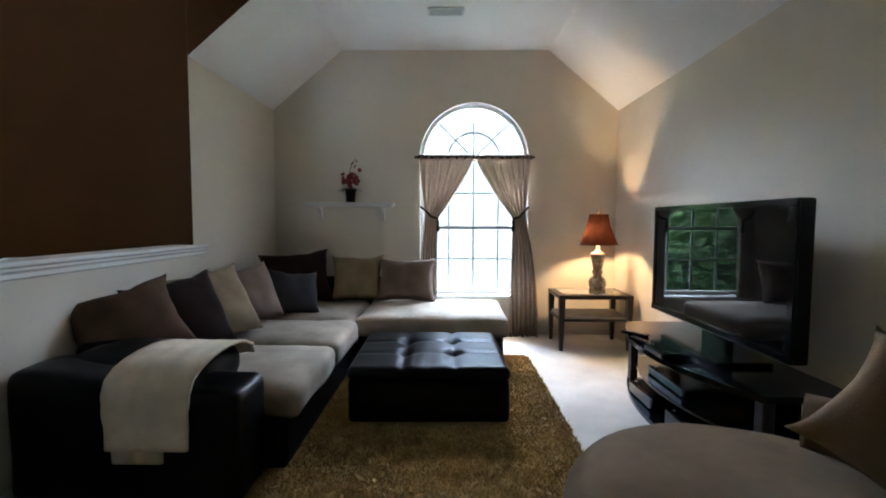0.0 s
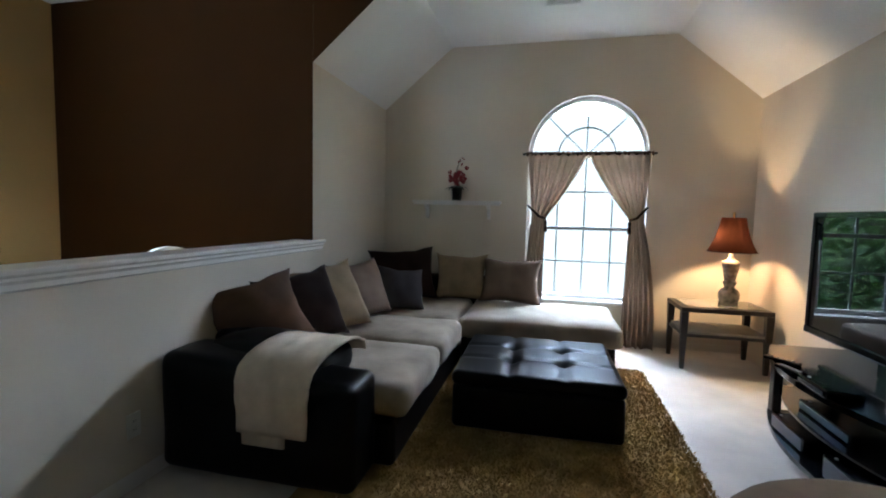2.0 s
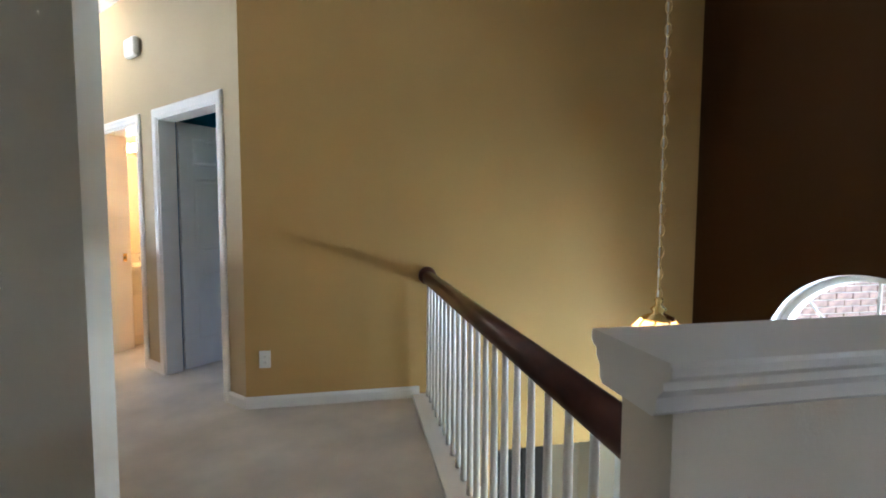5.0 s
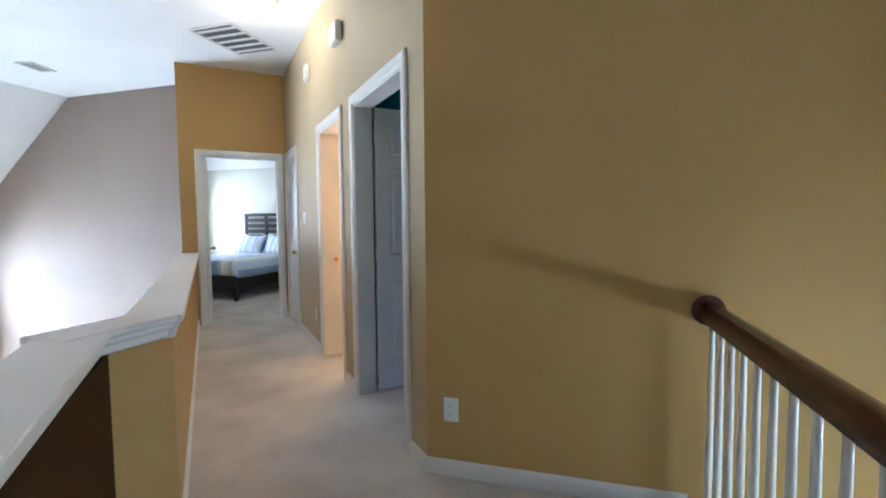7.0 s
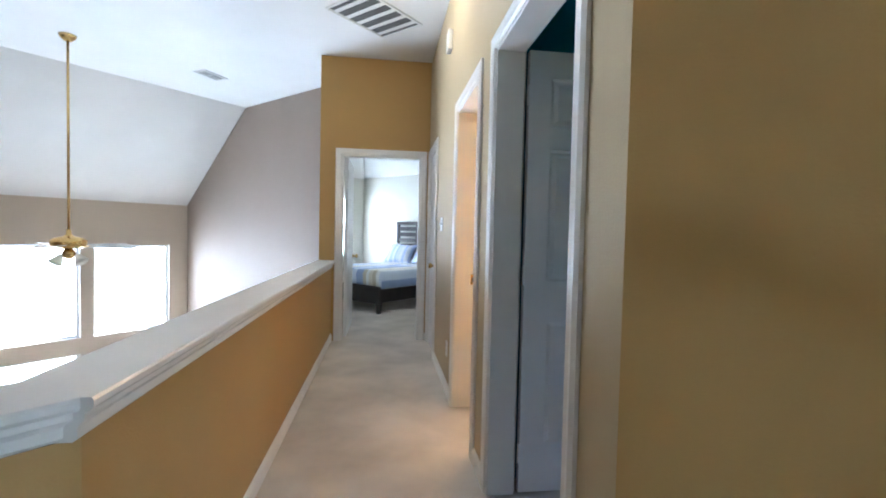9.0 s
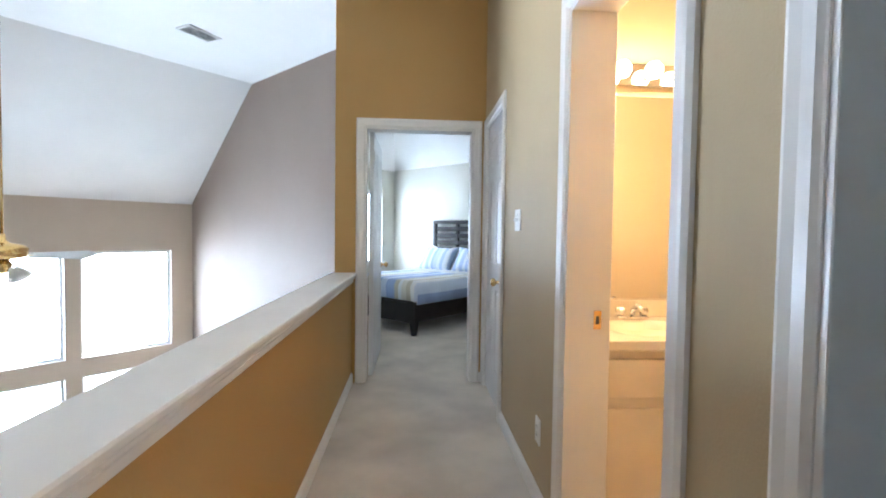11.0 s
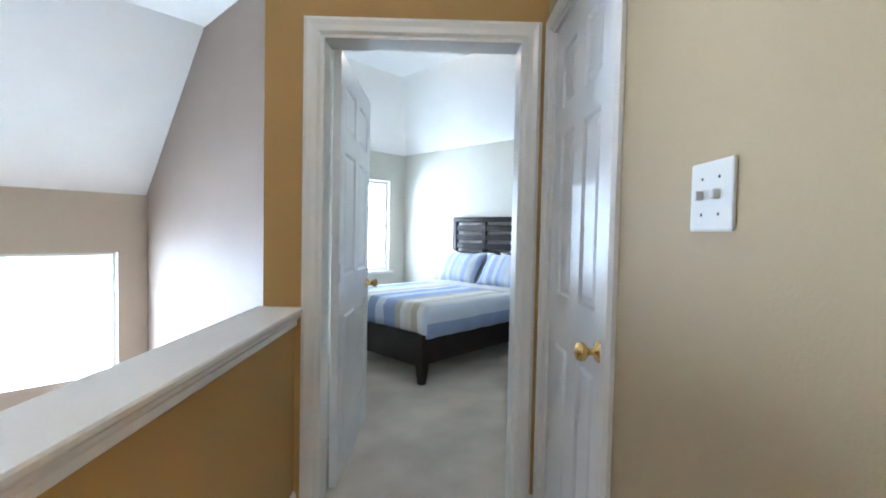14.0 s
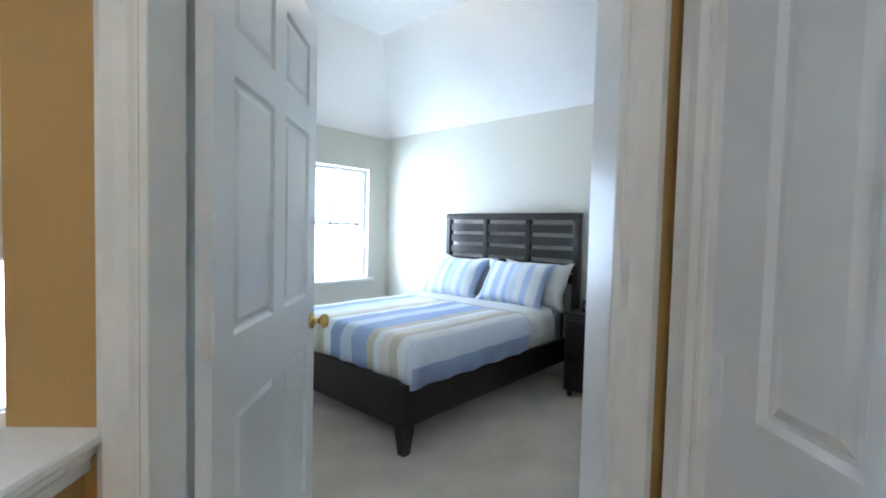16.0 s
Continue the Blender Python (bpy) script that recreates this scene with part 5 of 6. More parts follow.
part("cord", tube([(0.004, 0.002, CZ + 0.02), (0.008, -0.004, 1.8), (0.004, 0.002, CEIL - 0.03)], 0.003, 5), plastic, cd, "cord threaded through the chain")
part("finial", lathe([(0.01, CZ + 0.03), (0.016, CZ + 0.02), (0.012, CZ), (0.03, CZ - 0.015), (0.02, CZ - 0.03), (0.055, CZ - 0.045), (0.06, CZ - 0.055)][::-1], 20), brass, cd, "turned polished brass top", smooth=True)
for i in range(8):
    a, b = 2 * math.pi * i / 8, 2 * math.pi * (i + 1) / 8
    bm = bmesh.new()
    bm.faces.new([bm.verts.new((r * math.cos(t), r * math.sin(t), z)) for r, t, z in ((0.06, a, CZ - 0.055), (0.06, b, CZ - 0.055), (0.155, b, CZ - 0.165), (0.155, a, CZ - 0.165))])
    bm.faces.new([bm.verts.new((r * math.cos(t), r * math.sin(t), z)) for r, t, z in ((0.155, a, CZ - 0.165), (0.155, b, CZ - 0.165), (0.145, b, CZ - 0.205), (0.145, a, CZ - 0.205))])
    ob = part("glass_panel", bm, frosted, cd)
    s = ob.modifiers.new("thickness", "SOLIDIFY")
    s.thickness = 0.003
    part("rib", tube([(0.061 * math.cos(a), 0.061 * math.sin(a), CZ - 0.054), (0.157 * math.cos(a), 0.157 * math.sin(a), CZ - 0.165), (0.147 * math.cos(a), 0.147 * math.sin(a), CZ - 0.206)], 0.003, 6), brass, cd)
part("bulb", lathe([(0.01, CZ - 0.16), (0.028, CZ - 0.13), (0.028, CZ - 0.11), (0.012, CZ - 0.075)], 14), bulb, cd, "glowing bulb", smooth=True)

# the lower room past the opening in the tan wall
wall("wall_dining_back", (1.9, -3.45), (1.9, -0.6), -0.1, LOW, -0.3, (cream,) * 3, [(0.55, 1.15, -1.9, -0.55)], "pale wall of the lower room with a window")
wall("wall_dining_side", (0.12, -0.6), (1.9, -0.6), 0.1, LOW, -0.3, (cream,) * 3, label="pale wall of the lower room")
wall("wall_dining_front", (0.12, -3.45), (1.9, -3.45), -0.1, LOW, -0.3, (cream,) * 3, label="pale wall of the lower room")
slab("ceiling_lower", [(0.12, -3.45), (2.0, -3.45), (2.0, -0.6), (0.12, -0.6)], -0.4, -0.31, ceilpaint, "white ceiling of the lower room", "ceiling")
plain = thing("china_cabinet", "tall dark wooden cabinet in the lower room", "cabinet", pose(1.0, -1.45, LOW))
part("body", box(-0.5, 0.5, -0.2, 0.2, 0.06, 2.2, 0.01, 2), darkwood, plain)
for x in (-0.245, 0.245):
    part("door", box(x - 0.235, x + 0.235, -0.222, -0.202, 0.1, 2.1, 0.006, 2), darkwood, plain)
part("plinth", box(-0.48, 0.48, -0.18, 0.18, 0, 0.06), darkwood, plain)


# ---- hall fixtures ----
def plate(name, m, kind, label):
    """A wall plate, built in local xz with its face at -y."""
    root = thing(name, label, "switch" if kind == "switch" else "outlet", m)
    part("plate", box(-0.036 if kind != "switch" else -0.058, 0.036 if kind != "switch" else 0.058, -0.007, 0, -0.058, 0.058, 0.004, 2), plastic, root)
    if kind == "switch":
        for x in (-0.023, 0.023):
            ob = part("toggle", box(-0.005, 0.005, -0.02, -0.007, -0.006, 0.010, 0.002, 2), plastic, root)
            ob.location.x = x
            for z in (-0.03, 0.03):
                part("screw", lathe([(0.003, 0), (0.002, 0.001)], 8), steel, root, m=pose(x, -0.007, z, 90))
    else:
        for z in (-0.02, 0.02):
            part("socket", box(-0.015, 0.015, -0.0095, -0.007, z - 0.013, z + 0.013, 0.001, 2), plastic, root)
            for x in (-0.006, 0.006):
                # solid slivers, the slot's shade given as colour
                part("slot", box(x - 0.001, x + 0.001, -0.0105, -0.0095, z - 0.004, z + 0.006), shadedark, root)
    return root


def on_doors(s, z):
    return Matrix.Translation((*H(s, -0.04), z)) @ Matrix.Rotation(HALL + math.pi, 4, "Z")


plate("light_switch", on_doors(3.03, 1.283), "switch", "ivory double toggle switch plate on the tan wall")
plate("wall_outlet", on_doors(2.56, 0.33), "outlet", "ivory wall outlet above the baseboard")
plate("wall_outlet", Matrix.Translation((0, -0.15, 0.329)) @ Matrix.Rotation(radians(-90), 4, "Z"), "outlet", "ivory wall outlet on the tan foyer wall")
plate("wall_outlet", Matrix.Translation((-2.565, -1.75, 0.3)) @ Matrix.Rotation(radians(-90), 4, "Z"), "outlet", "ivory wall outlet on the half wall")
al = thing("door_chime", "white rounded plastic door chime box high on the wall", "chime", on_doors(1.53, 2.63))
part("cover", box(-0.095, 0.095, -0.055, 0, -0.075, 0.075, 0.022, 4), plastic, al)
part("grille", box(-0.06, 0.06, -0.0575, -0.0552, -0.05, -0.01, 0.001, 1), shadowmetal, al)
th = thing("alarm_siren", "small beige plastic alarm box high on the wall", "alarm", on_doors(2.68, 2.68))
part("cover", box(-0.06, 0.06, -0.035, 0, -0.075, 0.075, 0.008, 3), plastic, th)
part("lens", box(-0.03, 0.03, -0.037, -0.0352, -0.05, -0.02, 0.001, 1), shadowmetal, th)


def dome_lamp(name, x, y, label, glassm, rim):
    root = thing(name, label, "ceiling lamp", pose(x, y, CEIL))
    part("rim", lathe([(0.15, -0.035), (0.165, -0.03), (0.165, -0.004), (0.15, -0.001)], 32), rim, root, smooth=True)
    part("dome", lathe([(0.003, -0.11), (0.06, -0.105), (0.11, -0.085), (0.14, -0.055), (0.148, -0.036)], 32), glassm, root, "lit frosted glass dome", smooth=True)
    part("finial", lathe([(0.003, -0.125), (0.012, -0.118), (0.006, -0.109)], 12), rim, root, smooth=True)
    return root


dome_lamp("ceiling_lamp", 1.19, 1.82, "white glass flush ceiling lamp in the hall, lit", halldome, trimwhite)
dome_lamp("ceiling_lamp", 4.38, 4.93, "glass flush ceiling lamp with a brass rim, lit", lampdome, brass)

# ---- living room ceiling fan ----
fan = thing("ceiling_fan", "brass ceiling fan with pale blades on a long rod", "ceiling fan", pose(0.434, 5.442, 0))
part("canopy", lathe([(0.03, CEIL - 0.06), (0.065, CEIL - 0.03), (0.075, CEIL - 0.001)], 24), brass, fan, smooth=True)
part("rod", tube([(0, 0, 1.15), (0, 0, CEIL - 0.04)], 0.012, 10), brass, fan, smooth=True)
part("motor", lathe([(0.03, 0.96), (0.09, 0.97), (0.14, 0.985), (0.15, 1.01), (0.15, 1.05), (0.12, 1.075), (0.05, 1.09), (0.025, 1.11), (0.02, 1.16)], 28), brass, fan, "polished brass motor housing", smooth=True)
for i in range(5):
    a = 2 * math.pi * i / 5 + 2.9
    bm = box(0.22, 0.66, -0.065, 0.065, 0.992, 1.0, 0.003, 1)
    for v in bm.verts:
        v.co.y *= 0.8 + 0.4 * (v.co.x - 0.2)
        v.co.z += v.co.y * 0.2
    blade = part("blade", bm, fanwhite, fan, "pale fan blade", m=Matrix.Rotation(a, 4, "Z"))
    part("blade_iron", box(0.12, 0.26, -0.018, 0.018, 0.985, 0.992, 0.003, 1), brass, blade)
part("light_hub", lathe([(0.02, 0.86), (0.05, 0.88), (0.06, 0.93), (0.04, 0.96)], 20), brass, fan, smooth=True)
for i in range(4):
    a = math.pi / 2 * i + 0.5
    bm = lathe([(0.02, 0.0), (0.03, -0.02), (0.045, -0.06), (0.06, -0.09)][::-1], 16)
    part("light_shade", bm, frosted, fan, "frosted bell glass", smooth=True, m=Matrix.Translation((0.09 * math.cos(a), 0.09 * math.sin(a), 0.90)) @ Matrix.Rotation(a, 4, "Z") @ Matrix.Rotation(radians(-38), 4, "Y"))

# ---- bathroom ----
HR = HM.copy()
HU = HM @ Matrix.Translation((0, 0, 0.05))
vn = thing("bath_vanity", "cream painted vanity cabinet with drawers", "vanity", HR)
part("body", box(2.36, 2.845, -2.45, -0.20, 0.0, 0.75, 0.004, 1), cabinetpaint, vn)
for i in range(4):
    y1 = -0.24 - i * 0.54
    part("drawer_front", box(2.342, 2.358, y1 - 0.50, y1, 0.55, 0.71, 0.005, 2), cabinetpaint, vn)
    part("door_panel", box(2.342, 2.358, y1 - 0.50, y1, 0.10, 0.51, 0.005, 2), cabinetpaint, vn)
vt = thing("bath_countertop", "cream cultured marble vanity top with oval basins", "countertop", HU)


def basin_top(s0, s1, n0, n1, z, bowls):
    bm = bmesh.new()
    ns, nn = 22, 90
    rows = []
    for i in range(ns + 1):
        row = []
        for j in range(nn + 1):
            s, n = s0 + (s1 - s0) * i / ns, n0 + (n1 - n0) * j / nn
            zz = z
            for bs, bn, ra, rb in bowls:
                d = ((s - bs) / ra) ** 2 + ((n - bn) / rb) ** 2
                if d < 1:
                    zz -= 0.12 * (1 - d) ** 0.6
                elif d < 1.25:
                    zz += 0.006 * (1.25 - d) / 0.25
            row.append(bm.verts.new((s, n, zz)))
        rows.append(row)
    for a, b in zip(rows, rows[1:]):
        for j in range(nn):
            bm.faces.new((a[j], a[j + 1], b[j + 1], b[j]))
    return bm


part("top", basin_top(2.325, 2.845, -2.45, -0.165, 0.74, [(2.56, -0.56, 0.17, 0.23), (2.60, -1.42, 0.17, 0.23)]), marble, vt, smooth=True)
part("front_edge", box(2.318, 2.335, -2.45, -0.165, 0.70, 0.742, 0.006, 2), marble, vt)
part("backsplash", box(2.828, 2.846, -0.94, -0.165, 0.742, 0.83, 0.004, 2), marble, vt)
part("backsplash", box(3.18, 3.196, -2.45, -1.36, 0.742, 0.83, 0.004, 2), marble, vt)
part("ledge", box(2.846, 3.18, -2.45, -1.0, 0.70, 0.741, 0.002, 1), marble, vt)


def faucet(s, n):
    root = thing("bath_faucet", "clear-handled chrome bathroom faucet", "faucet", HU @ Matrix.Translation((s, n, 0.742)), group="faucets on the vanity")
    part("base", box(-0.025, 0.025, -0.08, 0.08, 0, 0.018, 0.008, 3), chrome, root)
    part("spout", tube([(0, 0, 0.01), (-0.01, 0, 0.05), (-0.06, 0, 0.075), (-0.11, 0, 0.06)], 0.012, 10), chrome, root, smooth=True)
    for y in (-0.06, 0.06):
        part("handle", lathe([(0.012, 0.016), (0.022, 0.03), (0.024, 0.05), (0.016, 0.06)], 12, at=(0, y, 0)), chrome, root, smooth=True)


faucet(2.77, -0.56)
faucet(2.92, -1.42)
mr = thing("bath_mirror", "large frameless wall mirror over the vanity", "mirror", HU)
part("glass", box(2.842, 2.848, -0.90, -0.17, 0.835, 1.86, 0.001, 1), mirror, mr)
lb = thing("vanity_light", "chrome vanity light bar with glowing round bulbs", "vanity light", HU)
part("bar", box(2.80, 2.848, -0.86, -0.22, 1.90, 2.01, 0.006, 2), chrome, lb)
for i in range(4):
    n = -0.31 - i * 0.155
    part("socket", lathe([(0.018, 0), (0.022, 0.02), (0.016, 0.04)], 12), chrome, lb, m=pose(2.80, n, 1.955, 0, -90, 0))
    part("globe", lathe([(0.002, -0.042), (0.024, -0.035), (0.04, -0.012), (0.04, 0.012), (0.024, 0.035), (0.002, 0.042)], 18, at=(2.735, n, 1.955)), bulb, lb, "glowing round bulb", smooth=True)
copy_thing(lb, HU @ Matrix.Translation((3.022, -1.153, 0)) @ Matrix.Rotation(radians(40.5), 4, "Z") @ Matrix.Translation((-2.848, 0.54, 0)))
pf = thing("framed_picture", "gilt-framed landscape print with a cream mat", "picture", HR @ Matrix.Translation((1.402, -2.0, 1.62)))
for a in ((-0.19, -0.15, -0.2, 0.2), (0.15, 0.19, -0.2, 0.2)):
    part("frame", box(0, 0.025, a[0], a[1], a[2], a[3], 0.006, 2), gilt, pf)
for z0, z1 in ((-0.2, -0.16), (0.16, 0.2)):
    part("frame", box(0, 0.025, -0.15, 0.15, z0, z1, 0.006, 2), gilt, pf)
part("mat", box(0, 0.008, -0.15, 0.15, -0.16, 0.16), matboard, pf, "cream mat board")
part("inner_frame", box(0.008, 0.013, -0.1, 0.1, -0.11, 0.11, 0.003, 1), gilt, pf)
part("print", box(0.0135, 0.015, -0.085, 0.085, -0.095, 0.095), painting, pf, "small muted landscape print")
tw = thing("towel_bar", "dark bronze towel bar on the bathroom wall", "towel bar", HR @ Matrix.Translation((1.402, -2.1, 1.0)))
part("bar", tube([(0.06, -0.25, 0), (0.06, 0.25, 0)], 0.009, 10), steel, tw)
for y in (-0.25, 0.25):
    part("post", tube([(0, y, 0), (0.065, y, 0)], 0.014, 10), steel, tw)
tb = part("towel", soft_box(0.035, 0.085, -0.2, 0.12, -0.5, 0.015, 0.02, 7, 0, 0.006, 9), towelcloth, smooth=True)
tb.matrix_basis = HR @ Matrix.Translation((1.402, -2.1, 1.0))
tagged(tb, "brown terry towel hanging on the bar", "towel")
tr = thing("bath_mat", "patterned cream mat on the bathroom floor", "bath mat", HR)
part("mat", box(1.65, 2.25, -1.0, -0.3, 0.001, 0.018, 0.006, 2), throwcloth, tr)
st = thing("door_strike", "brass strike plate in the bathroom jamb", "strike plate", HR)
part("plate", box(2.2335, 2.2358, -0.175, -0.145, 0.855, 0.925, 0.0006, 1), brass, st)
# solid piece, coloured as the shade of the hole
part("latch_hole", box(2.2325, 2.2335, -0.166, -0.153, 0.875, 0.905), shadedark, st)

plate("wall_outlet", HM @ Matrix.Translation((3.2, -1.72, 1.08)) @ Matrix.Rotation(radians(-90), 4, "Z"), "outlet", "ivory wall outlet over the vanity")
# ---- bedroom ----
bed = thing("bed", "queen bed, espresso wood frame with a slatted headboard", "bed", pose(0, 0, 0))
BX0, BX1, BY0, BY1 = 3.77, 5.66, 4.37, 5.80
part("side_rail", box(BX0 + 0.06, BX1 - 0.03, BY0, BY0 + 0.035, 0.16, 0.36, 0.006, 2), darkwood, bed)
part("side_rail", box(BX0 + 0.06, BX1 - 0.03, BY1 - 0.035, BY1, 0.16, 0.36, 0.006, 2), darkwood, bed)
part("footboard", box(BX0, BX0 + 0.045, BY0 + 0.06, BY1 - 0.06, 0.14, 0.385, 0.008, 2), darkwood, bed)
part("foot_cap", box(BX0 - 0.008, BX0 + 0.055, BY0 + 0.06, BY1 - 0.06, 0.385, 0.405, 0.006, 2), darkwood, bed)
for y in (BY0 + 0.03, BY1 - 0.03):
    bm = bmesh.new()
    q = [bm.verts.new((BX0 + 0.022 + sx * w, y + sy * w, z)) for z, w in ((0, 0.024), (0.16, 0.040), (0.40, 0.040)) for sx, sy in ((-1, -1), (1, -1), (1, 1), (-1, 1))]
    for k in (0, 4):
        for i in range(4):
            bm.faces.new((q[k + i], q[k + (i + 1) % 4], q[k + 4 + (i + 1) % 4], q[k + 4 + i]))
    bm.faces.new(q[:4][::-1])
    bm.faces.new(q[8:])
    part("leg", bm, darkwood, bed, "tapered espresso leg")
hbd = part("headboard", box(BX1 - 0.02, BX1 + 0.025, BY0 + 0.05, BY1 - 0.05, 0.30, 0.82, 0.005, 2), darkwood, bed)
HB0, HB1 = 4.275, 5.75
for y in (HB0, HB1 - 0.055):
    part("headboard_post", box(BX1 - 0.03, BX1 + 0.03, y, y + 0.055, 0, 1.36, 0.006, 2), darkwood, hbd)
part("headboard_top", box(BX1 - 0.035, BX1 + 0.035, HB0, HB1, 1.36, 1.42, 0.008, 2), darkwood, hbd)
for i, z in enumerate((1.245, 1.135, 1.025, 0.915, 0.82)):
    part("headboard_slat", box(BX1 - 0.015, BX1 + 0.02, HB0 + 0.055, HB1 - 0.055, z, z + 0.075, 0.005, 2), darkwood, hbd)
for y in (HB0 + 0.5, HB1 - 0.5):
    part("headboard_upright", box(BX1 - 0.022, BX1 + 0.022, y - 0.025, y + 0.025, 0.8, 1.36, 0.004, 1), darkwood, hbd)
mt = part("mattress", soft_box(BX0 + 0.06, BX1 - 0.03, BY0 + 0.02, BY1 - 0.02, 0.30, 0.60, 0.06, 8), bedwhite, smooth=True)
tagged(mt, "thick white mattress on the bed frame", "mattress")


def bed_cover(name, x0, x1, y0, y1, z, drop, over_foot, mat, label, uv):
    """Cloth over the mattress, hanging down its sides and at the foot, with soft creases."""
    bm = bmesh.new()
    lay = bm.loops.layers.uv.new("UVMap")
    r = 0.05
    ys = [(y0 - 0.012, z - drop), (y0 - 0.018, z - drop * .6), (y0 - 0.012, z - 0.07), (y0 + 0.02, z - 0.015)] + [(y0 + (y1 - y0) * k / 16, z) for k in range(1, 16)] + [(y1 - 0.02, z - 0.015), (y1 + 0.012, z - 0.07), (y1 + 0.018, z - drop * .6), (y1 + 0.012, z - drop)]
    xs = ([(x0 - 0.014, -drop), (x0 - 0.02, -drop * .6), (x0 - 0.014, -0.06), (x0 + 0.02, -0.012)] if over_foot else []) + [(x0 + 0.04 + (x1 - x0 - 0.04) * k / 24, 0.0) for k in range(25)]
    grid = []
    for i, (x, dz) in enumerate(xs):
        row = []
        for j, (y, zz) in enumerate(ys):
            zc = min(zz, z + dz)
            p = Vector((x, y, zc))
            p += 0.008 * noise.noise_vector(Vector((x * 5, y * 5, zc * 3)))
            edge = zc < z - 0.1
            if edge:
                p += Vector((0.01 * math.sin(y * 31) if over_foot and i < 3 else 0, 0.012 * math.sin(x * 24 + 1), 0))
            row.append(bm.verts.new(p))
        grid.append(row)
    run = [0.0]
    for a, b in zip(xs, xs[1:]):
        run.append(run[-1] + math.hypot(b[0] - a[0], b[1] - a[1]))
    span = [0.0]
    for a, b in zip(ys, ys[1:]):
        span.append(span[-1] + math.hypot(b[0] - a[0], b[1] - a[1]))
    for i in range(len(xs) - 1):
        for j in range(len(ys) - 1):
            f = bm.faces.new((grid[i][j], grid[i + 1][j], grid[i + 1][j + 1], grid[i][j + 1]))
            for l, (a, b) in zip(f.loops, ((i, j), (i + 1, j), (i + 1, j + 1), (i, j + 1))):
                l[lay].uv = (span[b] / span[-1], run[a])
    ob = part(name, bm, mat, smooth=True)
    s = ob.modifiers.new("thickness", "SOLIDIFY")
    s.thickness, s.offset = 0.012, 1
    return tagged(ob, label, "bedding")


bed_cover("quilt", BX0 + 0.05, 5.02, BY0 + 0.01, BY1 - 0.01, 0.622, 0.25, True, quilt, "blue, white and khaki striped quilt on the bed", 1)
bed_cover("folded_sheet", 4.98, 5.4, BY0 + 0.012, BY1 - 0.012, 0.632, 0.24, False, bedwhite, "white sheet folded back over the quilt", 1)


def bed_pillow(x, y, z, lean, mat, label, seed):
    p = pillow("bed_pillow", 0.68, 0.44, 0.17, Matrix.Translation((x, y, z)) @ Matrix.Rotation(radians(-90), 4, "Z") @ Matrix.Rotation(radians(lean), 4, "X"), mat, label, seed, "pillows on the bed")
    return p


def stripe_pillow_material():
    m = bpy.data.materials.new("striped_pillowcase")
    m.use_nodes = True
    t = m.node_tree
    b = t.nodes["Principled BSDF"]
    b.inputs["Roughness"].default_value = 0.85
    co, sp, r = t.nodes.new("ShaderNodeTexCoord"), t.nodes.new("ShaderNodeSeparateXYZ"), t.nodes.new("ShaderNodeValToRGB")
    mr_ = t.nodes.new("ShaderNodeMapRange")
    mr_.inputs["From Min"].default_value, mr_.inputs["From Max"].default_value = -0.35, 0.35
    t.links.new(co.outputs["Object"], sp.inputs[0])
    t.links.new(sp.outputs["X"], mr_.inputs["Value"])
    t.links.new(mr_.outputs[0], r.inputs["Fac"])
    t.links.new(r.outputs["Color"], b.inputs["Base Color"])
    r.color_ramp.interpolation = "CONSTANT"
    el = r.color_ramp.elements
    seq = [(0, (0.68, 0.74, 0.85)), (0.10, (0.42, 0.53, 0.78)), (0.17, (0.72, 0.75, 0.82)), (0.26, (0.45, 0.54, 0.75)), (0.36, (0.72, 0.75, 0.82)), (0.44, (0.42, 0.53, 0.78)), (0.50, (0.60, 0.66, 0.8)), (0.60, (0.72, 0.75, 0.82)), (0.68, (0.46, 0.56, 0.8)), (0.76, (0.72, 0.75, 0.82)), (0.88, (0.45, 0.54, 0.75))]
    el[0].position, el[0].color = 0, (*seq[0][1], 1)
    el[1].position, el[1].color = seq[1][0], (*seq[1][1], 1)
    for p, c in seq[2:]:
        e = el.new(p)
        e.color = (*c, 1)
    return m


stripes = stripe_pillow_material()
bed_pillow(5.46, 4.64, 0.60, -22, bedwhite, "white bed pillow against the headboard", 31)
bed_pillow(5.46, 5.40, 0.60, -22, bedwhite, "white bed pillow against the headboard", 32)
bed_pillow(5.27, 4.74, 0.63, -34, stripes, "blue and white striped bed pillow", 33)
bed_pillow(5.27, 5.42, 0.63, -34, stripes, "blue and white striped bed pillow", 34)

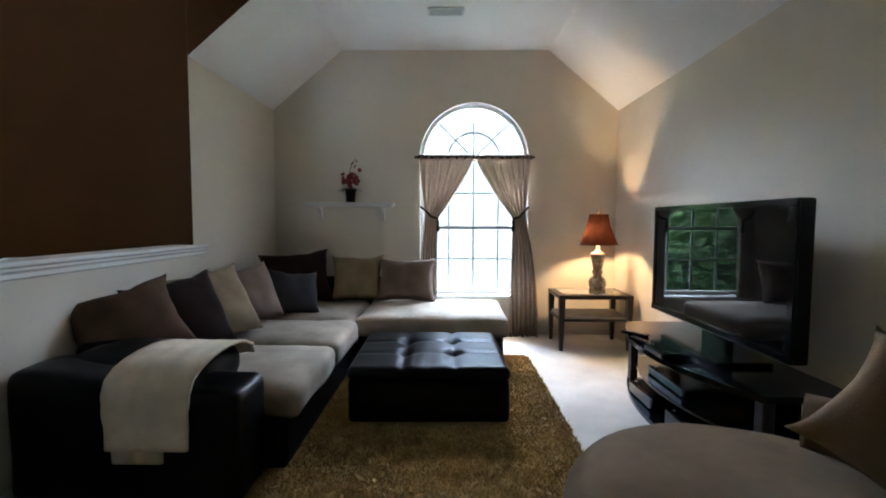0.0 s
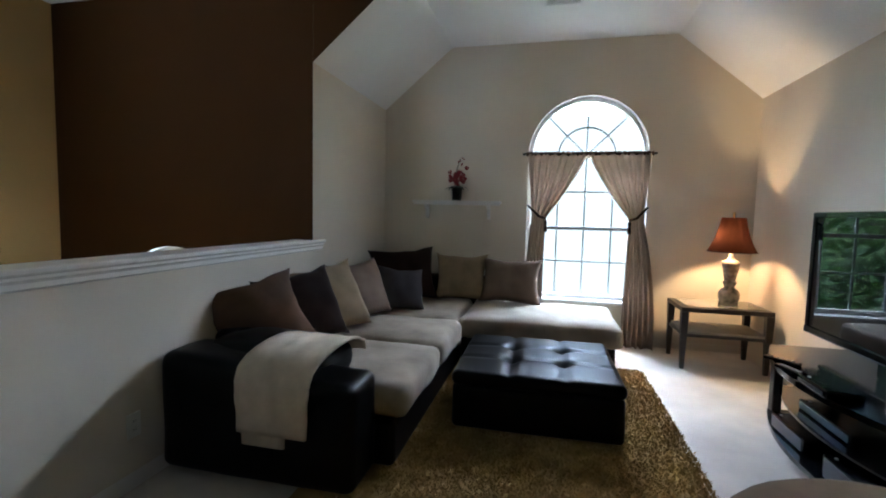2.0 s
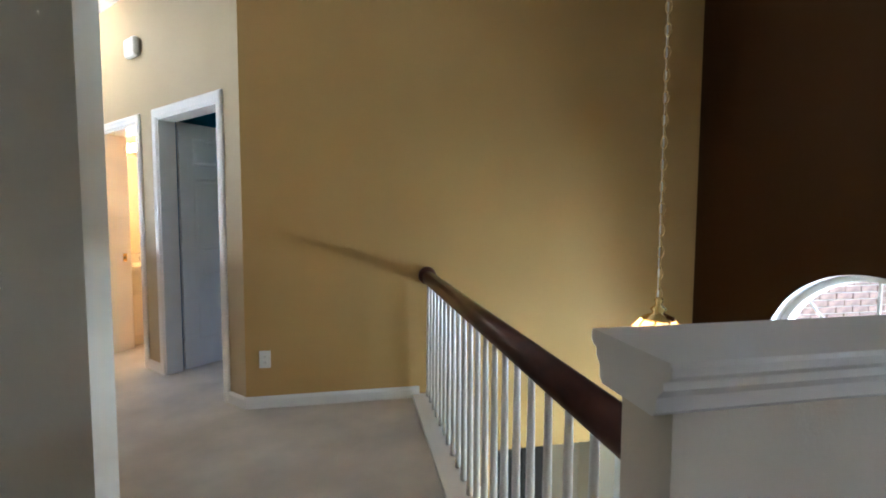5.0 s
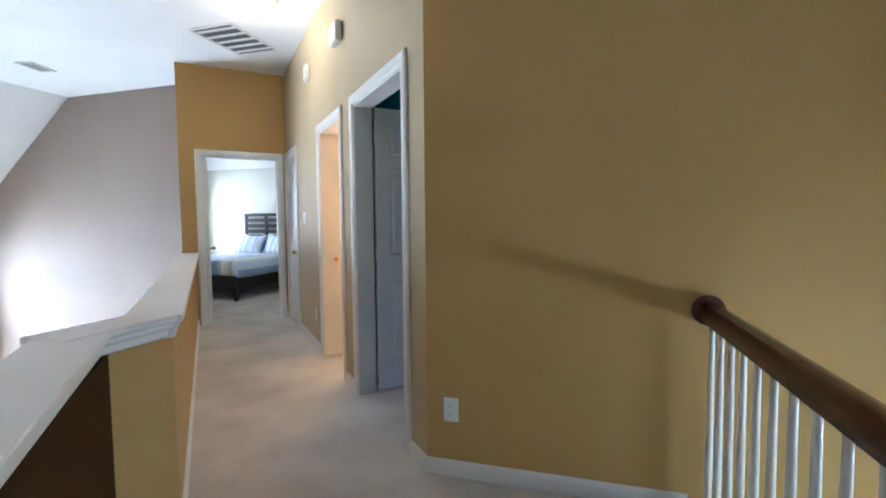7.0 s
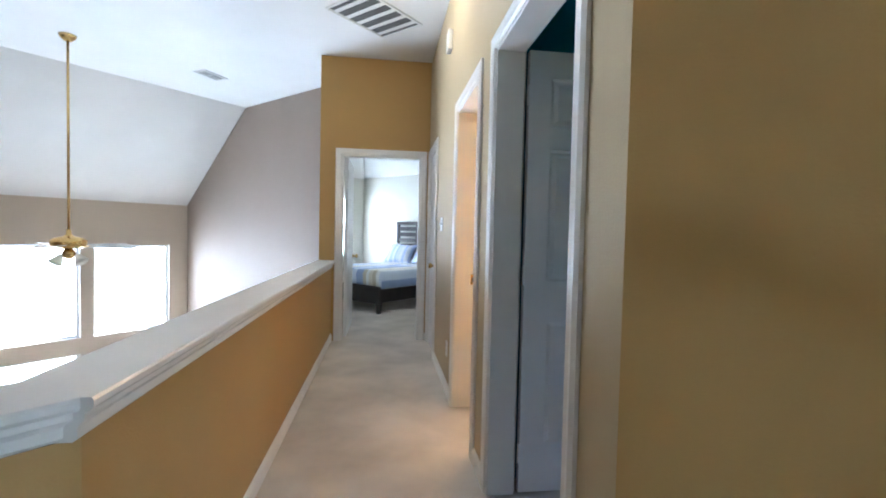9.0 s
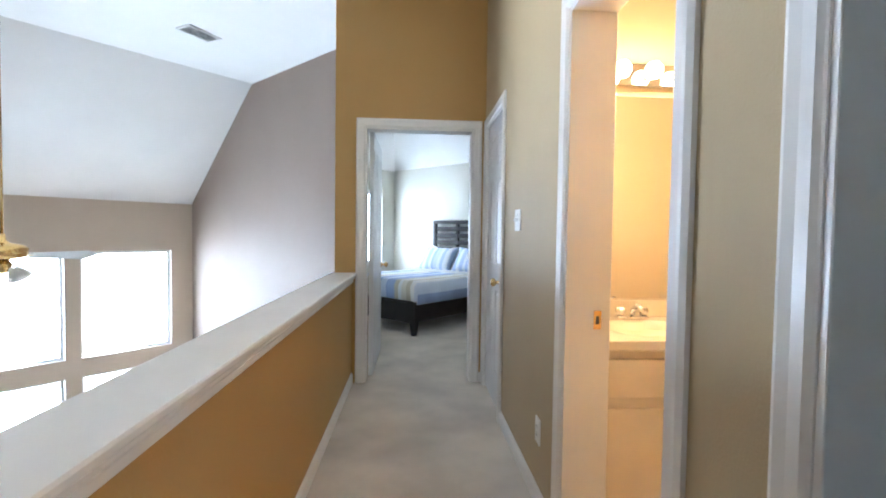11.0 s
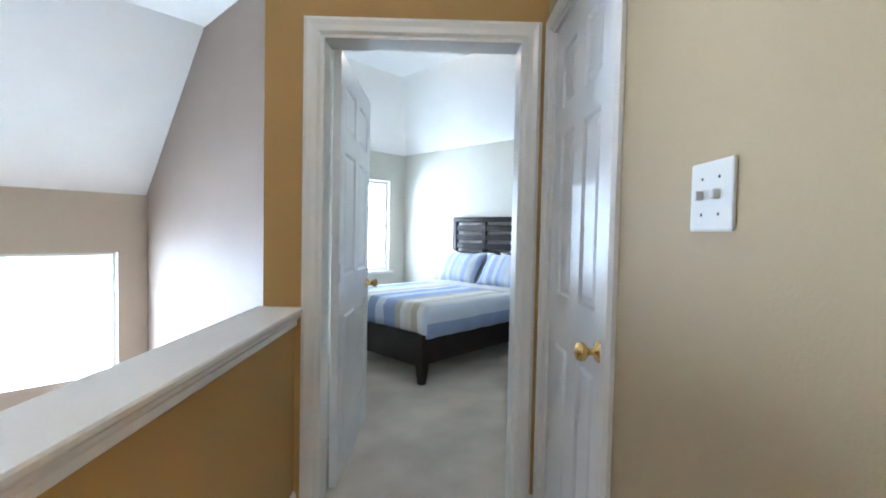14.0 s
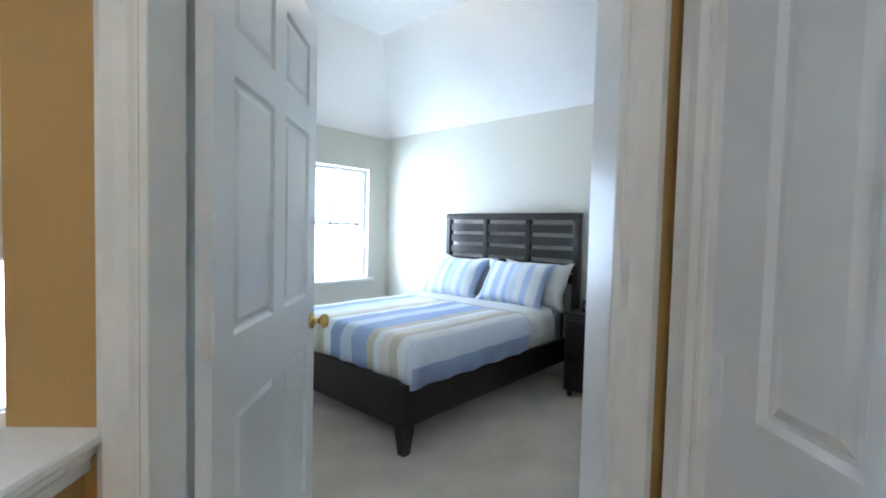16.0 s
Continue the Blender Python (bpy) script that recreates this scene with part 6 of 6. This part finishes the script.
ns = thing("nightstand", "espresso wood nightstand with drawers", "nightstand", pose(5.48, 3.96, 0))
part("body", box(-0.2, 0.2, -0.24, 0.24, 0.05, 0.62, 0.006, 2), darkwood, ns)
part("top", box(-0.215, 0.215, -0.255, 0.255, 0.62, 0.645, 0.005, 2), darkwood, ns)
for z in (0.12, 0.37):
    drawer = part("drawer", box(-0.216, -0.2015, -0.22, 0.22, z, z + 0.22, 0.005, 2), darkwood, ns)
    part("pull", lathe([(0.006, 0), (0.014, 0.012), (0.012, 0.02)], 12), steel, drawer, m=pose(-0.216, 0, z + 0.11, 0, -90, 0))
for x in (-0.17, 0.17):
    for y in (-0.2, 0.2):
        part("foot", lathe([(0.018, 0), (0.022, 0.05)], 10, at=(x, y, 0)), darkwood, ns)
ac = thing("alarm_clock", "small black alarm clock on the nightstand", "clock", pose(5.42, 4.06, 0.646, 0, 0, 10))
part("case", box(-0.04, 0.04, -0.06, 0.06, 0, 0.09, 0.012, 3), blackgloss, ac)
part("face", box(-0.0425, -0.0405, -0.045, 0.045, 0.02, 0.07), steel, ac)

# ---- lamps of the place ----
WARM = (1.0, 0.62, 0.28)
lamp("table_lamp_light", "POINT", pose(-5.905, -4.55, 1.15), 4.8, WARM, radius=0.03)
lamp("chandelier_light", "POINT", pose(-1.54, -1.87, 0.855), 1.6, (1.0, 0.40, 0.11), radius=0.02)
lamp("hall_lamp_light", "POINT", pose(1.19, 1.82, CEIL - 0.17), 2.0, (1.0, 0.86, 0.66), radius=0.1)
lamp("bedroom_lamp_light", "POINT", pose(4.38, 4.93, CEIL - 0.17), 0.7, (1.0, 0.82, 0.58), radius=0.1)
lamp("vanity_light_glow", "AREA", HR @ Matrix.Translation((2.68, -0.55, 1.95)) @ Matrix.Rotation(radians(65), 4, "Y"), 2.4, (1.0, 0.55, 0.21), 0.1, 0.6)
lamp("vanity_light_glow", "POINT", HR @ Matrix.Translation((2.55, -1.45, 1.96)), 2.0, (1.0, 0.55, 0.21), radius=0.06)

# ---- brick wing outside the foyer window, brick by brick ----
bw = tagged(part("wall_brick_wing", box(0.62, 0.8, -7.6, -3.6, LOW - 0.25, 3.4), mortar), "pale red brick wall of the wing outside the foyer window", "wall", kind="structure")
brick_mesh = mesh_of("brick", box(-0.012, 0.012, -0.098, 0.098, -0.03, 0.03, 0.004, 1), brickm)
rb = random.Random(6)
for i in range(22):
    for j in range(13):
        ob = new("brick", brick_mesh)
        ob.parent = bw
        ob.location = (0.618 + rb.uniform(-0.003, 0.002), -6.6 + j * 0.207 + (0.1035 if i % 2 else 0), -0.15 + i * 0.071)
